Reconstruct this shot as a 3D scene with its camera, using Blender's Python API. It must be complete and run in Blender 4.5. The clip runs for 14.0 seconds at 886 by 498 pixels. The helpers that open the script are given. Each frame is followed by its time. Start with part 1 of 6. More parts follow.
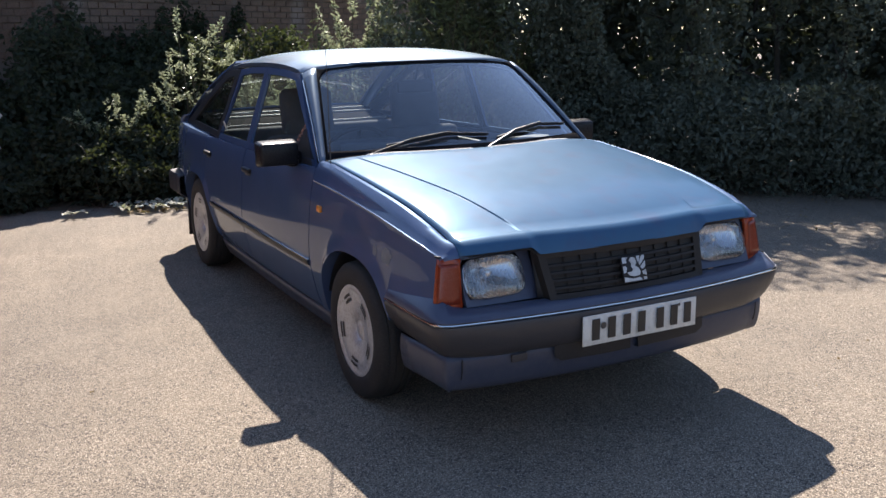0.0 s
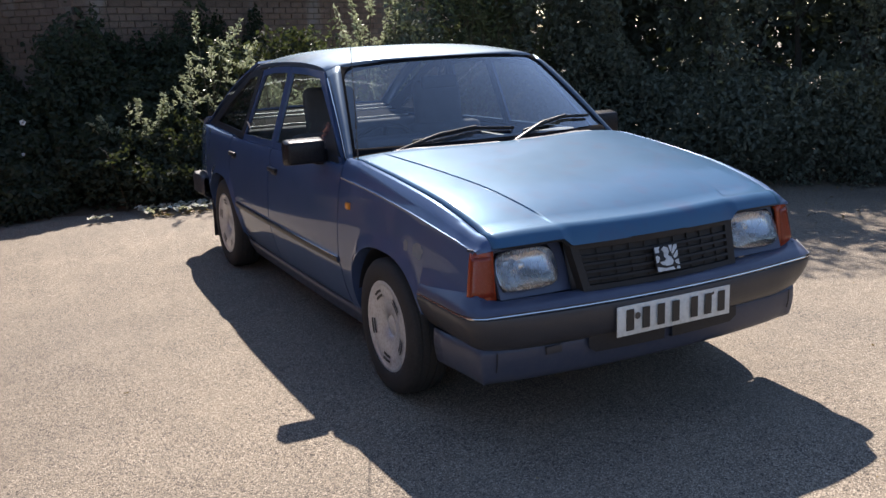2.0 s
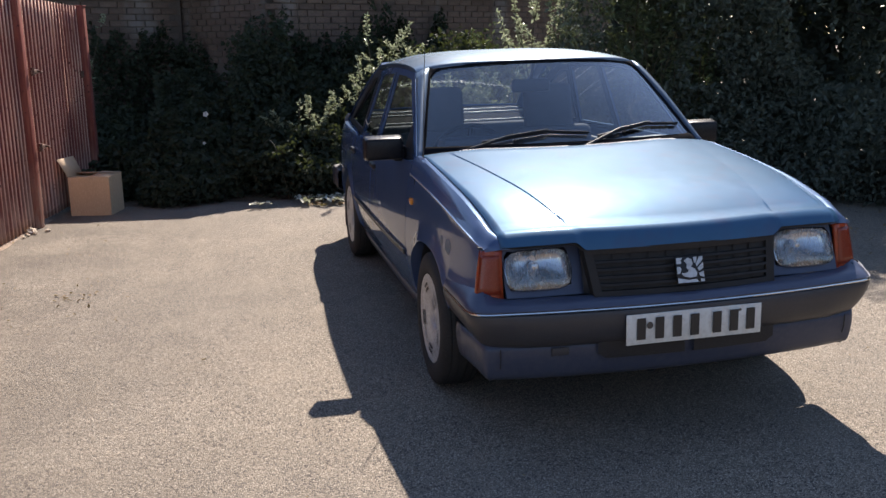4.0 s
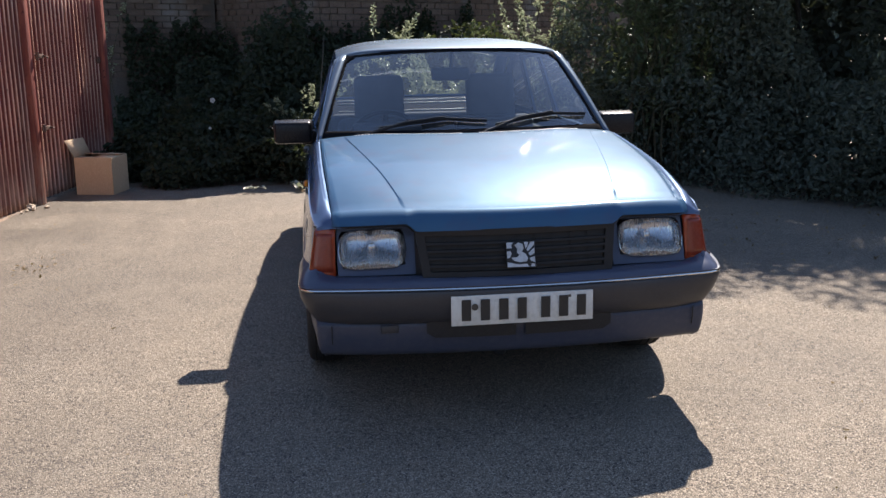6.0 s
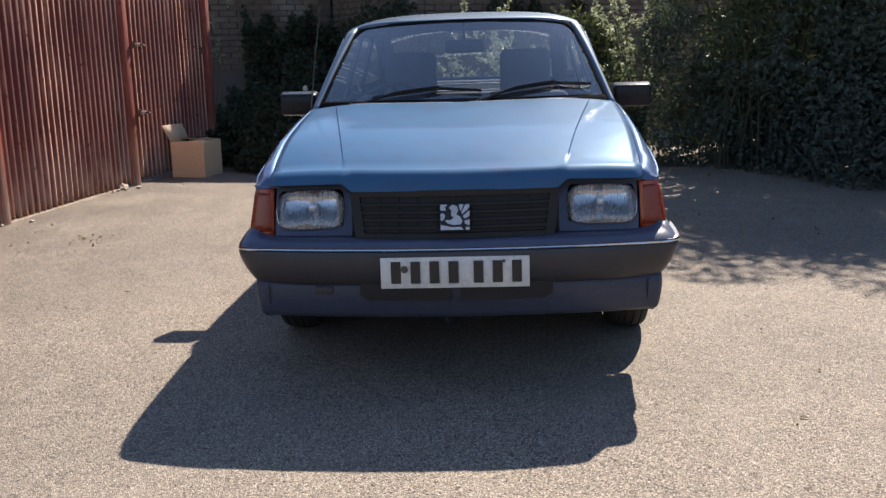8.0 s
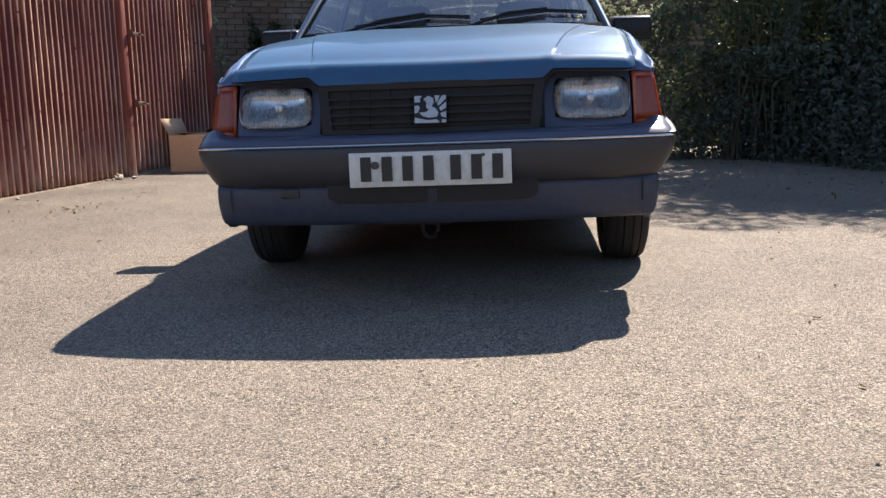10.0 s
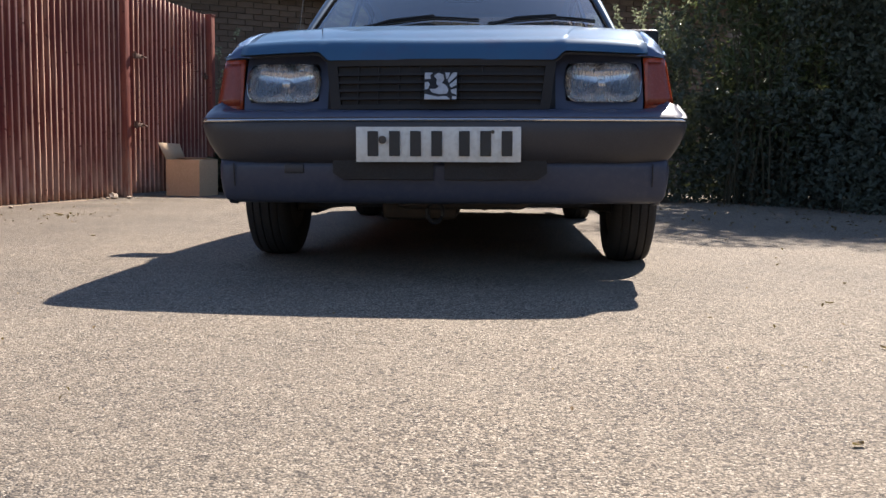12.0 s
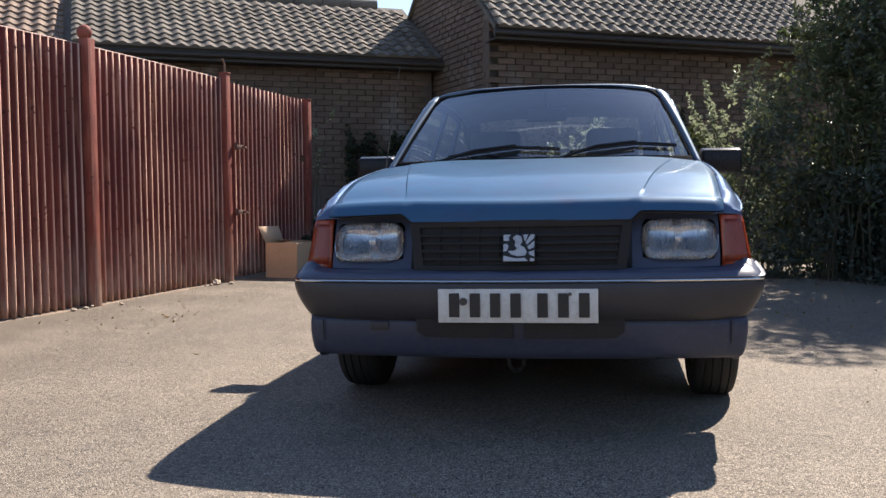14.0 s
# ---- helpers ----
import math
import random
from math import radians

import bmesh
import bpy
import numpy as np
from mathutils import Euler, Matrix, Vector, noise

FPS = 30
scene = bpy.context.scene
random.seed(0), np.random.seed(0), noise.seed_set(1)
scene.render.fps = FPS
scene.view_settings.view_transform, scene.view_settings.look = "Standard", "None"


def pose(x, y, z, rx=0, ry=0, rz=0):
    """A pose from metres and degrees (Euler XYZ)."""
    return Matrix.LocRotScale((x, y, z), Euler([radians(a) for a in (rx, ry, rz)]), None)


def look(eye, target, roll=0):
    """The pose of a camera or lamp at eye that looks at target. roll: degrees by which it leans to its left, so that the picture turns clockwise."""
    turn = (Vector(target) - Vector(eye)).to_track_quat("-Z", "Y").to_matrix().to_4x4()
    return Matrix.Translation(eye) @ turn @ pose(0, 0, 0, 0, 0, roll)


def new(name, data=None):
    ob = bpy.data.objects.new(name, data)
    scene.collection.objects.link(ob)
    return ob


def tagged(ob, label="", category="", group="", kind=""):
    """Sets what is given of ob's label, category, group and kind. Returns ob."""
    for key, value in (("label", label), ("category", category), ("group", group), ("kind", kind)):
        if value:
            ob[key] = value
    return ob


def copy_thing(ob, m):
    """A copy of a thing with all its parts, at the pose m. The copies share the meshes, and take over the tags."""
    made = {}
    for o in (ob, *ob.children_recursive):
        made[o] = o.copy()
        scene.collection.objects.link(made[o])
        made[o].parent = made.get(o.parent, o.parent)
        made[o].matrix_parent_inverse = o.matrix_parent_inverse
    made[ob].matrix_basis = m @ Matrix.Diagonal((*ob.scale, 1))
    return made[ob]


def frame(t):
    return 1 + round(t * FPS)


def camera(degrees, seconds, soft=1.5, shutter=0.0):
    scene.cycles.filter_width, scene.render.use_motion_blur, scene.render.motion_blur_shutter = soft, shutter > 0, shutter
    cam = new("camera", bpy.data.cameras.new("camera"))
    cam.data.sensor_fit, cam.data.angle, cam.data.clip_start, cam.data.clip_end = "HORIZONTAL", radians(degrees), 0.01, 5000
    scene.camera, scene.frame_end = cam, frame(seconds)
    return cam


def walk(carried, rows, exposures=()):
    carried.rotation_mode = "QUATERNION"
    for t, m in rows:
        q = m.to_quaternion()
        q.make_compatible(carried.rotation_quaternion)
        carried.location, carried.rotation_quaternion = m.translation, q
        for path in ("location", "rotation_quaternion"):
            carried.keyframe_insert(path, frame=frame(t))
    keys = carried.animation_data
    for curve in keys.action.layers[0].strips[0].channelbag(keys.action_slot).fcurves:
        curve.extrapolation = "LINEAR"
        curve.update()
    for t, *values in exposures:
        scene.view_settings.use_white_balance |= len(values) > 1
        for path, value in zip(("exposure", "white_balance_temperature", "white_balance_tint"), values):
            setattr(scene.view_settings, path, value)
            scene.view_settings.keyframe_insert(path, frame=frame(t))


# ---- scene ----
cam = camera(50.2, 14.0)
PATH = [
    (0, (-2.186, -2.606, 1.486), (-1.278, -0.882, 1.035), -0.2),
    (0.5, (-2.182, -2.586, 1.488), (-1.277, -0.861, 1.034), 0.1),
    (1, (-2.213, -2.574, 1.492), (-1.289, -0.858, 1.046), 0.1),
    (1.5, (-2.24, -2.575, 1.465), (-1.312, -0.859, 1.025), -0.4),
    (2, (-2.233, -2.583, 1.471), (-1.358, -0.843, 1.017), -1.7),
    (2.5, (-2.122, -2.652, 1.46), (-1.368, -0.855, 1.01), -2.0),
    (5, (-1.185, -3.147, 1.446), (-0.864, -1.221, 1.015), -0.4),
    (5.5, (-0.961, -3.215, 1.427), (-0.672, -1.283, 0.998), -0.2),
    (6, (-0.703, -3.235, 1.414), (-0.455, -1.301, 0.97), -0.3),
    (6.5, (-0.513, -3.268, 1.421), (-0.356, -1.33, 0.951), -1.0),
    (7, (-0.242, -3.313, 1.423), (-0.186, -1.372, 0.943), -0.8),
    (9.5, (0.273, -3.032, 0.776), (0.067, -1.071, 0.439), -2.2),
    (10, (0.261, -3.027, 0.691), (0.114, -1.06, 0.36), -1.4),
    (10.5, (0.233, -3.017, 0.572), (0.112, -1.038, 0.315), -1.2),
    (11, (0.216, -3.013, 0.459), (0.106, -1.029, 0.23), -1.1),
    (11.5, (0.211, -3.006, 0.422), (0.093, -1.022, 0.199), -0.3),
    (12, (0.207, -3.006, 0.413), (0.083, -1.02, 0.215), 0.8),
    (12.5, (0.206, -3.008, 0.412), (0.073, -1.023, 0.214), 0.5),
    (13, (0.209, -2.989, 0.459), (0.04, -1.004, 0.285), -0.3),
    (13.5, (0.219, -3.0, 0.656), (-0.032, -1.02, 0.533), -0.8),
    (14, (0.268, -3.07, 0.82), (-0.061, -1.101, 0.698), -0.4),
]
walk(cam, [(t, look(eye, target, roll)) for t, eye, target, roll in PATH],
     [(0, 1.32, 6550, 16), (5, 1.12, 6550, 16), (6.5, 1.17, 6550, 16), (9.5, 1.24, 6600, 15), (11, 1.22, 6650, 15), (12.5, 1.12, 6650, 15), (14, 1.17, 6600, 15)])

# ---- world, sun ----
SUN = Vector((0.405, 0.990, 1.0)).normalized()
world = bpy.data.worlds.new("sky")
scene.world = world
world.use_nodes = True
wn, wl = world.node_tree.nodes, world.node_tree.links
sky = wn.new("ShaderNodeTexSky")
sky.sky_type = "NISHITA"
sky.sun_disc = False
sky.sun_elevation = math.asin(SUN.z)
sky.sun_rotation = math.atan2(SUN.x, SUN.y)
sky.dust_density, sky.ozone_density = 0.15, 2.0
wn["Background"].inputs["Strength"].default_value = 0.090
wl.new(sky.outputs["Color"], wn["Background"].inputs["Color"])
sun_data = bpy.data.lights.new("sun", "SUN")
sun_data.energy, sun_data.angle, sun_data.color = 5.0, radians(0.55), (1.0, 0.93, 0.82)
sun = new("sun", sun_data)
sun.matrix_world = look(SUN * 30, (0, 0, 0))

# ---- materials ----


def node_mat(name):
    m = bpy.data.materials.new(name)
    m.use_nodes = True
    n, l = m.node_tree.nodes, m.node_tree.links
    return m, n, l, n["Principled BSDF"]


def noise_fac(n, l, scale, detail=4.0, lo=0.35, hi=0.65, stretch=(1, 1, 1), rough=0.55):
    tc = n.new("ShaderNodeTexCoord")
    mp = n.new("ShaderNodeMapping")
    mp.inputs["Scale"].default_value = stretch
    l.new(tc.outputs["Object"], mp.inputs["Vector"])
    t = n.new("ShaderNodeTexNoise")
    t.inputs["Scale"].default_value, t.inputs["Detail"].default_value = scale, detail
    t.inputs["Roughness"].default_value = rough
    l.new(mp.outputs["Vector"], t.inputs["Vector"])
    r = n.new("ShaderNodeMapRange")
    r.inputs["From Min"].default_value, r.inputs["From Max"].default_value = lo, hi
    l.new(t.outputs["Fac"], r.inputs["Value"])
    return r.outputs["Result"]


def mixc(n, l, fac, a, b):
    x = n.new("ShaderNodeMix")
    x.data_type = "RGBA"
    for key, v in (("Factor", fac), ("A", a), ("B", b)):
        sock = [s for s in x.inputs if s.name == key and (s.type == "RGBA" if key != "Factor" else s.type == "VALUE")][0]
        if isinstance(v, (tuple, list)):
            sock.default_value = (*v, 1) if len(v) == 3 else v
        elif isinstance(v, (int, float)):
            sock.default_value = v
        else:
            l.new(v, sock)
    return [s for s in x.outputs if s.type == "RGBA"][0]


def bump(n, l, height, strength, distance, normal_to):
    b = n.new("ShaderNodeBump")
    b.inputs["Strength"].default_value, b.inputs["Distance"].default_value = strength, distance
    l.new(height, b.inputs["Height"])
    l.new(b.outputs["Normal"], normal_to)
    return b


def surface(name, c1, c2, scale=6.0, rough=0.6, metal=0.0, fine=None, bumpy=0.2, dist=0.002, c3=None, stretch=(1, 1, 1), var=0.0, spec=0.5, bloom=None):
    """Two colours mixed by a broad noise, a third by a fine one, with fine relief and, on request, pale runs of lime."""
    m, n, l, p = node_mat(name)
    col = mixc(n, l, noise_fac(n, l, scale, stretch=stretch), c1, c2)
    fine = fine or scale * 12
    f = noise_fac(n, l, fine, 3.0, 0.45, 0.75, stretch=stretch)
    col = mixc(n, l, f, col, c3 or tuple(0.8 * v for v in c1))
    if bloom:
        geo = n.new("ShaderNodeNewGeometry")
        run = n.new("ShaderNodeTexNoise")
        run.inputs["Scale"].default_value, run.inputs["Detail"].default_value = 1.0, 5.0
        mp = n.new("ShaderNodeMapping")
        mp.inputs["Scale"].default_value = (1.9, 1.9, 0.8)
        l.new(geo.outputs["Position"], mp.inputs["Vector"])
        l.new(mp.outputs["Vector"], run.inputs["Vector"])
        rg = n.new("ShaderNodeMapRange")
        rg.inputs["From Min"].default_value, rg.inputs["From Max"].default_value = 0.60, 0.74
        l.new(run.outputs["Fac"], rg.inputs["Value"])
        col = mixc(n, l, rg.outputs["Result"], col, bloom)
    if var:
        info = n.new("ShaderNodeObjectInfo")
        hsv = n.new("ShaderNodeHueSaturation")
        r = n.new("ShaderNodeMapRange")
        r.inputs["To Min"].default_value, r.inputs["To Max"].default_value = 1 - var, 1 + var
        l.new(info.outputs["Random"], r.inputs["Value"])
        l.new(r.outputs["Result"], hsv.inputs["Value"])
        l.new(col, hsv.inputs["Color"])
        col = hsv.outputs["Color"]
    l.new(col, p.inputs["Base Color"])
    p.inputs["Metallic"].default_value = metal
    p.inputs["Specular IOR Level"].default_value = spec
    rr = n.new("ShaderNodeMapRange")
    rr.inputs["To Min"].default_value, rr.inputs["To Max"].default_value = max(0.02, rough - 0.08), min(1, rough + 0.1)
    l.new(f, rr.inputs["Value"])
    l.new(rr.outputs["Result"], p.inputs["Roughness"])
    if bumpy:
        bump(n, l, f, bumpy, dist, p.inputs["Normal"])
    return m


def leaf_mat(name, c1, c2, gloss=0.35, leak=0.35, spec=0.4, through_light=(0.20, 0.25, 0.05)):
    m, n, l, p = node_mat(name)
    geo = n.new("ShaderNodeNewGeometry")
    col = mixc(n, l, geo.outputs["Random Per Island"], c1, c2)
    l.new(col, p.inputs["Base Color"])
    p.inputs["Roughness"].default_value = gloss
    p.inputs["Specular IOR Level"].default_value = spec
    tr = n.new("ShaderNodeBsdfTranslucent")
    tcol = mixc(n, l, 0.5, col, through_light)
    l.new(tcol, tr.inputs["Color"])
    mx = n.new("ShaderNodeMixShader")
    mx.inputs["Fac"].default_value = leak
    l.new(p.outputs["BSDF"], mx.inputs[1])
    l.new(tr.outputs["BSDF"], mx.inputs[2])
    l.new(mx.outputs["Shader"], n["Material Output"].inputs["Surface"])
    return m


def asphalt_mat():
    m, n, l, p = node_mat("worn_asphalt")
    tc = n.new("ShaderNodeTexCoord")

    def cells(scale, warp):
        w = n.new("ShaderNodeTexNoise")
        w.inputs["Scale"].default_value = scale * 0.45
        l.new(tc.outputs["Object"], w.inputs["Vector"])
        add = n.new("ShaderNodeVectorMath")
        add.operation = "MULTIPLY_ADD"
        add.inputs[1].default_value = (warp, warp, 0.0)
        l.new(w.outputs["Color"], add.inputs[0])
        l.new(tc.outputs["Object"], add.inputs[2])
        v = n.new("ShaderNodeTexVoronoi")
        v.inputs["Scale"].default_value = scale
        l.new(add.outputs["Vector"], v.inputs["Vector"])
        sep = n.new("ShaderNodeSeparateColor")
        l.new(v.outputs["Color"], sep.inputs["Color"])
        return v, sep

    def ramp_of(fac, stops):
        r = n.new("ShaderNodeValToRGB")
        e = r.color_ramp.elements
        e[0].position, e[0].color = stops[0][0], (*stops[0][1], 1)
        e[1].position, e[1].color = stops[-1][0], (*stops[-1][1], 1)
        for pos, c in stops[1:-1]:
            e.new(pos).color = (*c, 1)
        l.new(fac, r.inputs["Fac"])
        return r.outputs["Color"]

    fine, fs = cells(235, 0.008)
    coarse, cs = cells(135, 0.010)
    col = ramp_of(fs.outputs["Red"], [(0.0, (0.072, 0.060, 0.048)), (0.16, (0.215, 0.177, 0.134)), (0.5, (0.350, 0.287, 0.213)), (0.82, (0.47, 0.39, 0.296)), (1.0, (0.72, 0.63, 0.50))])
    stone = ramp_of(cs.outputs["Green"], [(0.0, (0.17, 0.140, 0.108)), (0.5, (0.33, 0.272, 0.204)), (1.0, (0.58, 0.50, 0.39))])
    pick = n.new("ShaderNodeMapRange")
    pick.inputs["From Min"].default_value, pick.inputs["From Max"].default_value = 0.80, 0.83
    l.new(cs.outputs["Red"], pick.inputs["Value"])
    col = mixc(n, l, pick.outputs["Result"], col, stone)
    pit = n.new("ShaderNodeMapRange")
    pit.inputs["From Min"].default_value, pit.inputs["From Max"].default_value = 0.955, 0.975
    l.new(cs.outputs["Blue"], pit.inputs["Value"])
    col = mixc(n, l, pit.outputs["Result"], col, (0.045, 0.038, 0.032))
    gap = n.new("ShaderNodeMapRange")
    gap.inputs["From Min"].default_value, gap.inputs["From Max"].default_value = 0.46, 0.75
    l.new(fine.outputs["Distance"], gap.inputs["Value"])
    col = mixc(n, l, gap.outputs["Result"], col, (0.07, 0.06, 0.05))
    big = noise_fac(n, l, 0.6, 6.0, 0.36, 0.64)
    col = mixc(n, l, 0.20, col, (0.06, 0.052, 0.045))
    dk = mixc(n, l, 0.30, col, (0.09, 0.082, 0.075))
    col = mixc(n, l, big, dk, col)
    pale = mixc(n, l, 0.14, col, (0.42, 0.355, 0.265))
    col = mixc(n, l, noise_fac(n, l, 3.0, 6.0, 0.45, 0.72), col, pale)
    brown = mixc(n, l, 0.10, col, (0.24, 0.17, 0.11))
    col = mixc(n, l, noise_fac(n, l, 8.0, 6.0, 0.50, 0.75), col, brown)
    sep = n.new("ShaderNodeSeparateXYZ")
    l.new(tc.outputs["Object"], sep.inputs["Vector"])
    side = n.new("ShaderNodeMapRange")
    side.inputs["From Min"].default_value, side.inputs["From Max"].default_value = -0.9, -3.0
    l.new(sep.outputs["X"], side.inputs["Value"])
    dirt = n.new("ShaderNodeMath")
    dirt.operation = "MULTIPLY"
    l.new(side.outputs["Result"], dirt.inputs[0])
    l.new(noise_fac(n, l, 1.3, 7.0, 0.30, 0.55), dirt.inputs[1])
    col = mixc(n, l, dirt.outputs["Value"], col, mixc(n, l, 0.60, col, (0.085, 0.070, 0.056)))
    l.new(col, p.inputs["Base Color"])
    p.inputs["Roughness"].default_value = 0.85
    p.inputs["Specular IOR Level"].default_value = 0.25
    mix = n.new("ShaderNodeMath")
    mix.operation = "MULTIPLY_ADD"
    mix.inputs[1].default_value = -0.5
    l.new(coarse.outputs["Distance"], mix.inputs[0])
    inv = n.new("ShaderNodeMath")
    inv.operation = "SUBTRACT"
    inv.inputs[0].default_value = 1.0
    l.new(fine.outputs["Distance"], inv.inputs[1])
    l.new(inv.outputs["Value"], mix.inputs[2])
    b = bump(n, l, mix.outputs["Value"], 0.75, 0.0036, p.inputs["Normal"])
    big_b = n.new("ShaderNodeBump")
    big_b.inputs["Strength"].default_value, big_b.inputs["Distance"].default_value = 0.18, 0.02
    l.new(noise_fac(n, l, 14, 4.0, 0.2, 0.8), big_b.inputs["Height"])
    l.new(big_b.outputs["Normal"], b.inputs["Normal"])
    return m


def paint_mat(name, flake=0.24, lacquer=0.055, coat=1.0, ground=(0.060, 0.088, 0.174), wavy=0.04, fleck=(0.064, 0.130, 0.222), spread=0.44):
    """Deep blue ground with a broad pale lobe from its metal flakes, under a clear coat."""
    m, n, l, p = node_mat(name)
    col = mixc(n, l, noise_fac(n, l, 2.5, 4.0), tuple(0.95 * v for v in ground), tuple(1.05 * v for v in ground))
    col = mixc(n, l, noise_fac(n, l, 9, 6.0, 0.5, 0.8), col, (0.052, 0.080, 0.150))
    l.new(col, p.inputs["Base Color"])
    p.inputs["Roughness"].default_value = 0.5
    p.inputs["Specular IOR Level"].default_value = 0.05
    p.inputs["Coat Weight"].default_value = coat
    p.inputs["Coat Roughness"].default_value = lacquer
    gl = n.new("ShaderNodeBsdfGlossy")
    fl = mixc(n, l, noise_fac(n, l, 900, 1.0, 0.4, 0.8), tuple(0.86 * v for v in fleck), tuple(1.12 * v for v in fleck))
    fl = mixc(n, l, noise_fac(n, l, 5, 6.0, 0.45, 0.75), fl, tuple(v * k for v, k in zip(fleck, (1.19, 1.0, 0.97))))
    l.new(fl, gl.inputs["Color"])
    rr = n.new("ShaderNodeMapRange")
    rr.inputs["To Min"].default_value, rr.inputs["To Max"].default_value = spread, spread + 0.08
    l.new(noise_fac(n, l, 14, 6.0, 0.35, 0.7), rr.inputs["Value"])
    l.new(rr.outputs["Result"], gl.inputs["Roughness"])
    mx = n.new("ShaderNodeMixShader")
    mx.inputs["Fac"].default_value = flake
    l.new(p.outputs["BSDF"], mx.inputs[1])
    l.new(gl.outputs["BSDF"], mx.inputs[2])
    l.new(mx.outputs["Shader"], n["Material Output"].inputs["Surface"])
    b = bump(n, l, noise_fac(n, l, 5, 2.0, 0.2, 0.8), wavy, 0.01, p.inputs["Normal"])
    l.new(b.outputs["Normal"], p.inputs["Coat Normal"])
    return m


def glass_mat(name, tint, haze=0.03, gloss=0.07, dust="ShaderNodeBsdfTranslucent", power=4.0):
    m, n, l, p = node_mat(name)
    tr = n.new("ShaderNodeBsdfTransparent")
    tr.inputs["Color"].default_value = (*tint, 1)
    gl = n.new("ShaderNodeBsdfGlossy")
    gl.inputs["Roughness"].default_value = 0.02
    lw = n.new("ShaderNodeLayerWeight")
    pw = n.new("ShaderNodeMath")
    pw.operation = "POWER"
    pw.inputs[1].default_value = power
    l.new(lw.outputs["Facing"], pw.inputs[0])
    fr = n.new("ShaderNodeMapRange")
    fr.inputs["To Min"].default_value = gloss
    l.new(pw.outputs["Value"], fr.inputs["Value"])
    df = n.new(dust)
    df.inputs["Color"].default_value = (0.6, 0.62, 0.62, 1)
    a, b = n.new("ShaderNodeMixShader"), n.new("ShaderNodeMixShader")
    mul = n.new("ShaderNodeMath")
    mul.operation = "MULTIPLY"
    mul.inputs[1].default_value = haze
    l.new(noise_fac(n, l, 60, 6.0, 0.1, 0.9), mul.inputs[0])
    l.new(mul.outputs["Value"], a.inputs["Fac"])
    l.new(tr.outputs["BSDF"], a.inputs[1])
    l.new(df.outputs["BSDF"], a.inputs[2])
    l.new(fr.outputs["Result"], b.inputs["Fac"])
    l.new(a.outputs["Shader"], b.inputs[1])
    l.new(gl.outputs["BSDF"], b.inputs[2])
    l.new(b.outputs["Shader"], n["Material Output"].inputs["Surface"])
    return m


def fence_mat(name, crests=True):
    m, n, l, p = node_mat(name)
    col = mixc(n, l, noise_fac(n, l, 2.0, 5.0), (0.208, 0.062, 0.047), (0.146, 0.042, 0.036))
    streak = noise_fac(n, l, 5.0, 5.0, 0.52, 0.72, stretch=(6, 6, 0.5))
    col = mixc(n, l, streak, col, (0.36, 0.17, 0.11))
    col = mixc(n, l, noise_fac(n, l, 3.2, 5.0, 0.46, 0.66, stretch=(9, 9, 0.18)), col, (0.150, 0.044, 0.042))
    tc = n.new("ShaderNodeTexCoord")
    sep = n.new("ShaderNodeSeparateXYZ")
    l.new(tc.outputs["Object"], sep.inputs["Vector"])
    off = n.new("ShaderNodeMath")
    off.operation = "MULTIPLY_ADD"
    off.inputs[1].default_value = -0.14
    l.new(sep.outputs["Y"], off.inputs[0])
    l.new(sep.outputs["X"], off.inputs[2])
    crest = n.new("ShaderNodeMapRange")
    crest.inputs["From Min"].default_value, crest.inputs["From Max"].default_value = -3.8575, -3.8495
    l.new(off.outputs["Value"], crest.inputs["Value"])
    flat = n.new("ShaderNodeMapRange")
    flat.inputs["From Min"].default_value, flat.inputs["From Max"].default_value = -3.822, -3.832
    l.new(off.outputs["Value"], flat.inputs["Value"])
    sheet_only = n.new("ShaderNodeMath")
    sheet_only.operation = "MULTIPLY"
    l.new(crest.outputs["Result"], sheet_only.inputs[0])
    l.new(flat.outputs["Result"], sheet_only.inputs[1])
    # Crests are worn paler, and the sun they catch is put into the colour
    worn = n.new("ShaderNodeMath")
    worn.operation = "MULTIPLY"
    l.new(sheet_only.outputs["Value"], worn.inputs[0])
    l.new(noise_fac(n, l, 2.2, 6.0, 0.05, 0.42, stretch=(3, 3, 0.6)), worn.inputs[1])
    if crests:
        col = mixc(n, l, worn.outputs["Value"], col, (0.68, 0.42, 0.31))
    else:
        col = mixc(n, l, noise_fac(n, l, 7, 6.0, 0.35, 0.75, stretch=(2, 2, 0.5)), col, (0.30, 0.095, 0.065))
    spots = noise_fac(n, l, 26, 5.0, 0.63, 0.70)
    col = mixc(n, l, spots, col, (0.09, 0.034, 0.028))
    low = n.new("ShaderNodeMapRange")
    low.inputs["From Min"].default_value, low.inputs["From Max"].default_value = 0.55, 0.02
    l.new(sep.outputs["Z"], low.inputs["Value"])
    mul = n.new("ShaderNodeMath")
    mul.operation = "MULTIPLY"
    l.new(low.outputs["Result"], mul.inputs[0])
    l.new(noise_fac(n, l, 4.5, 6.0, 0.30, 0.60, stretch=(5, 5, 0.8)), mul.inputs[1])
    col = mixc(n, l, mul.outputs["Value"], col, (0.40, 0.27, 0.21))
    l.new(col, p.inputs["Base Color"])
    p.inputs["Roughness"].default_value = 0.7
    p.inputs["Specular IOR Level"].default_value = 0.15
    bump(n, l, noise_fac(n, l, 60, 4.0), 0.25, 0.002, p.inputs["Normal"])
    return m


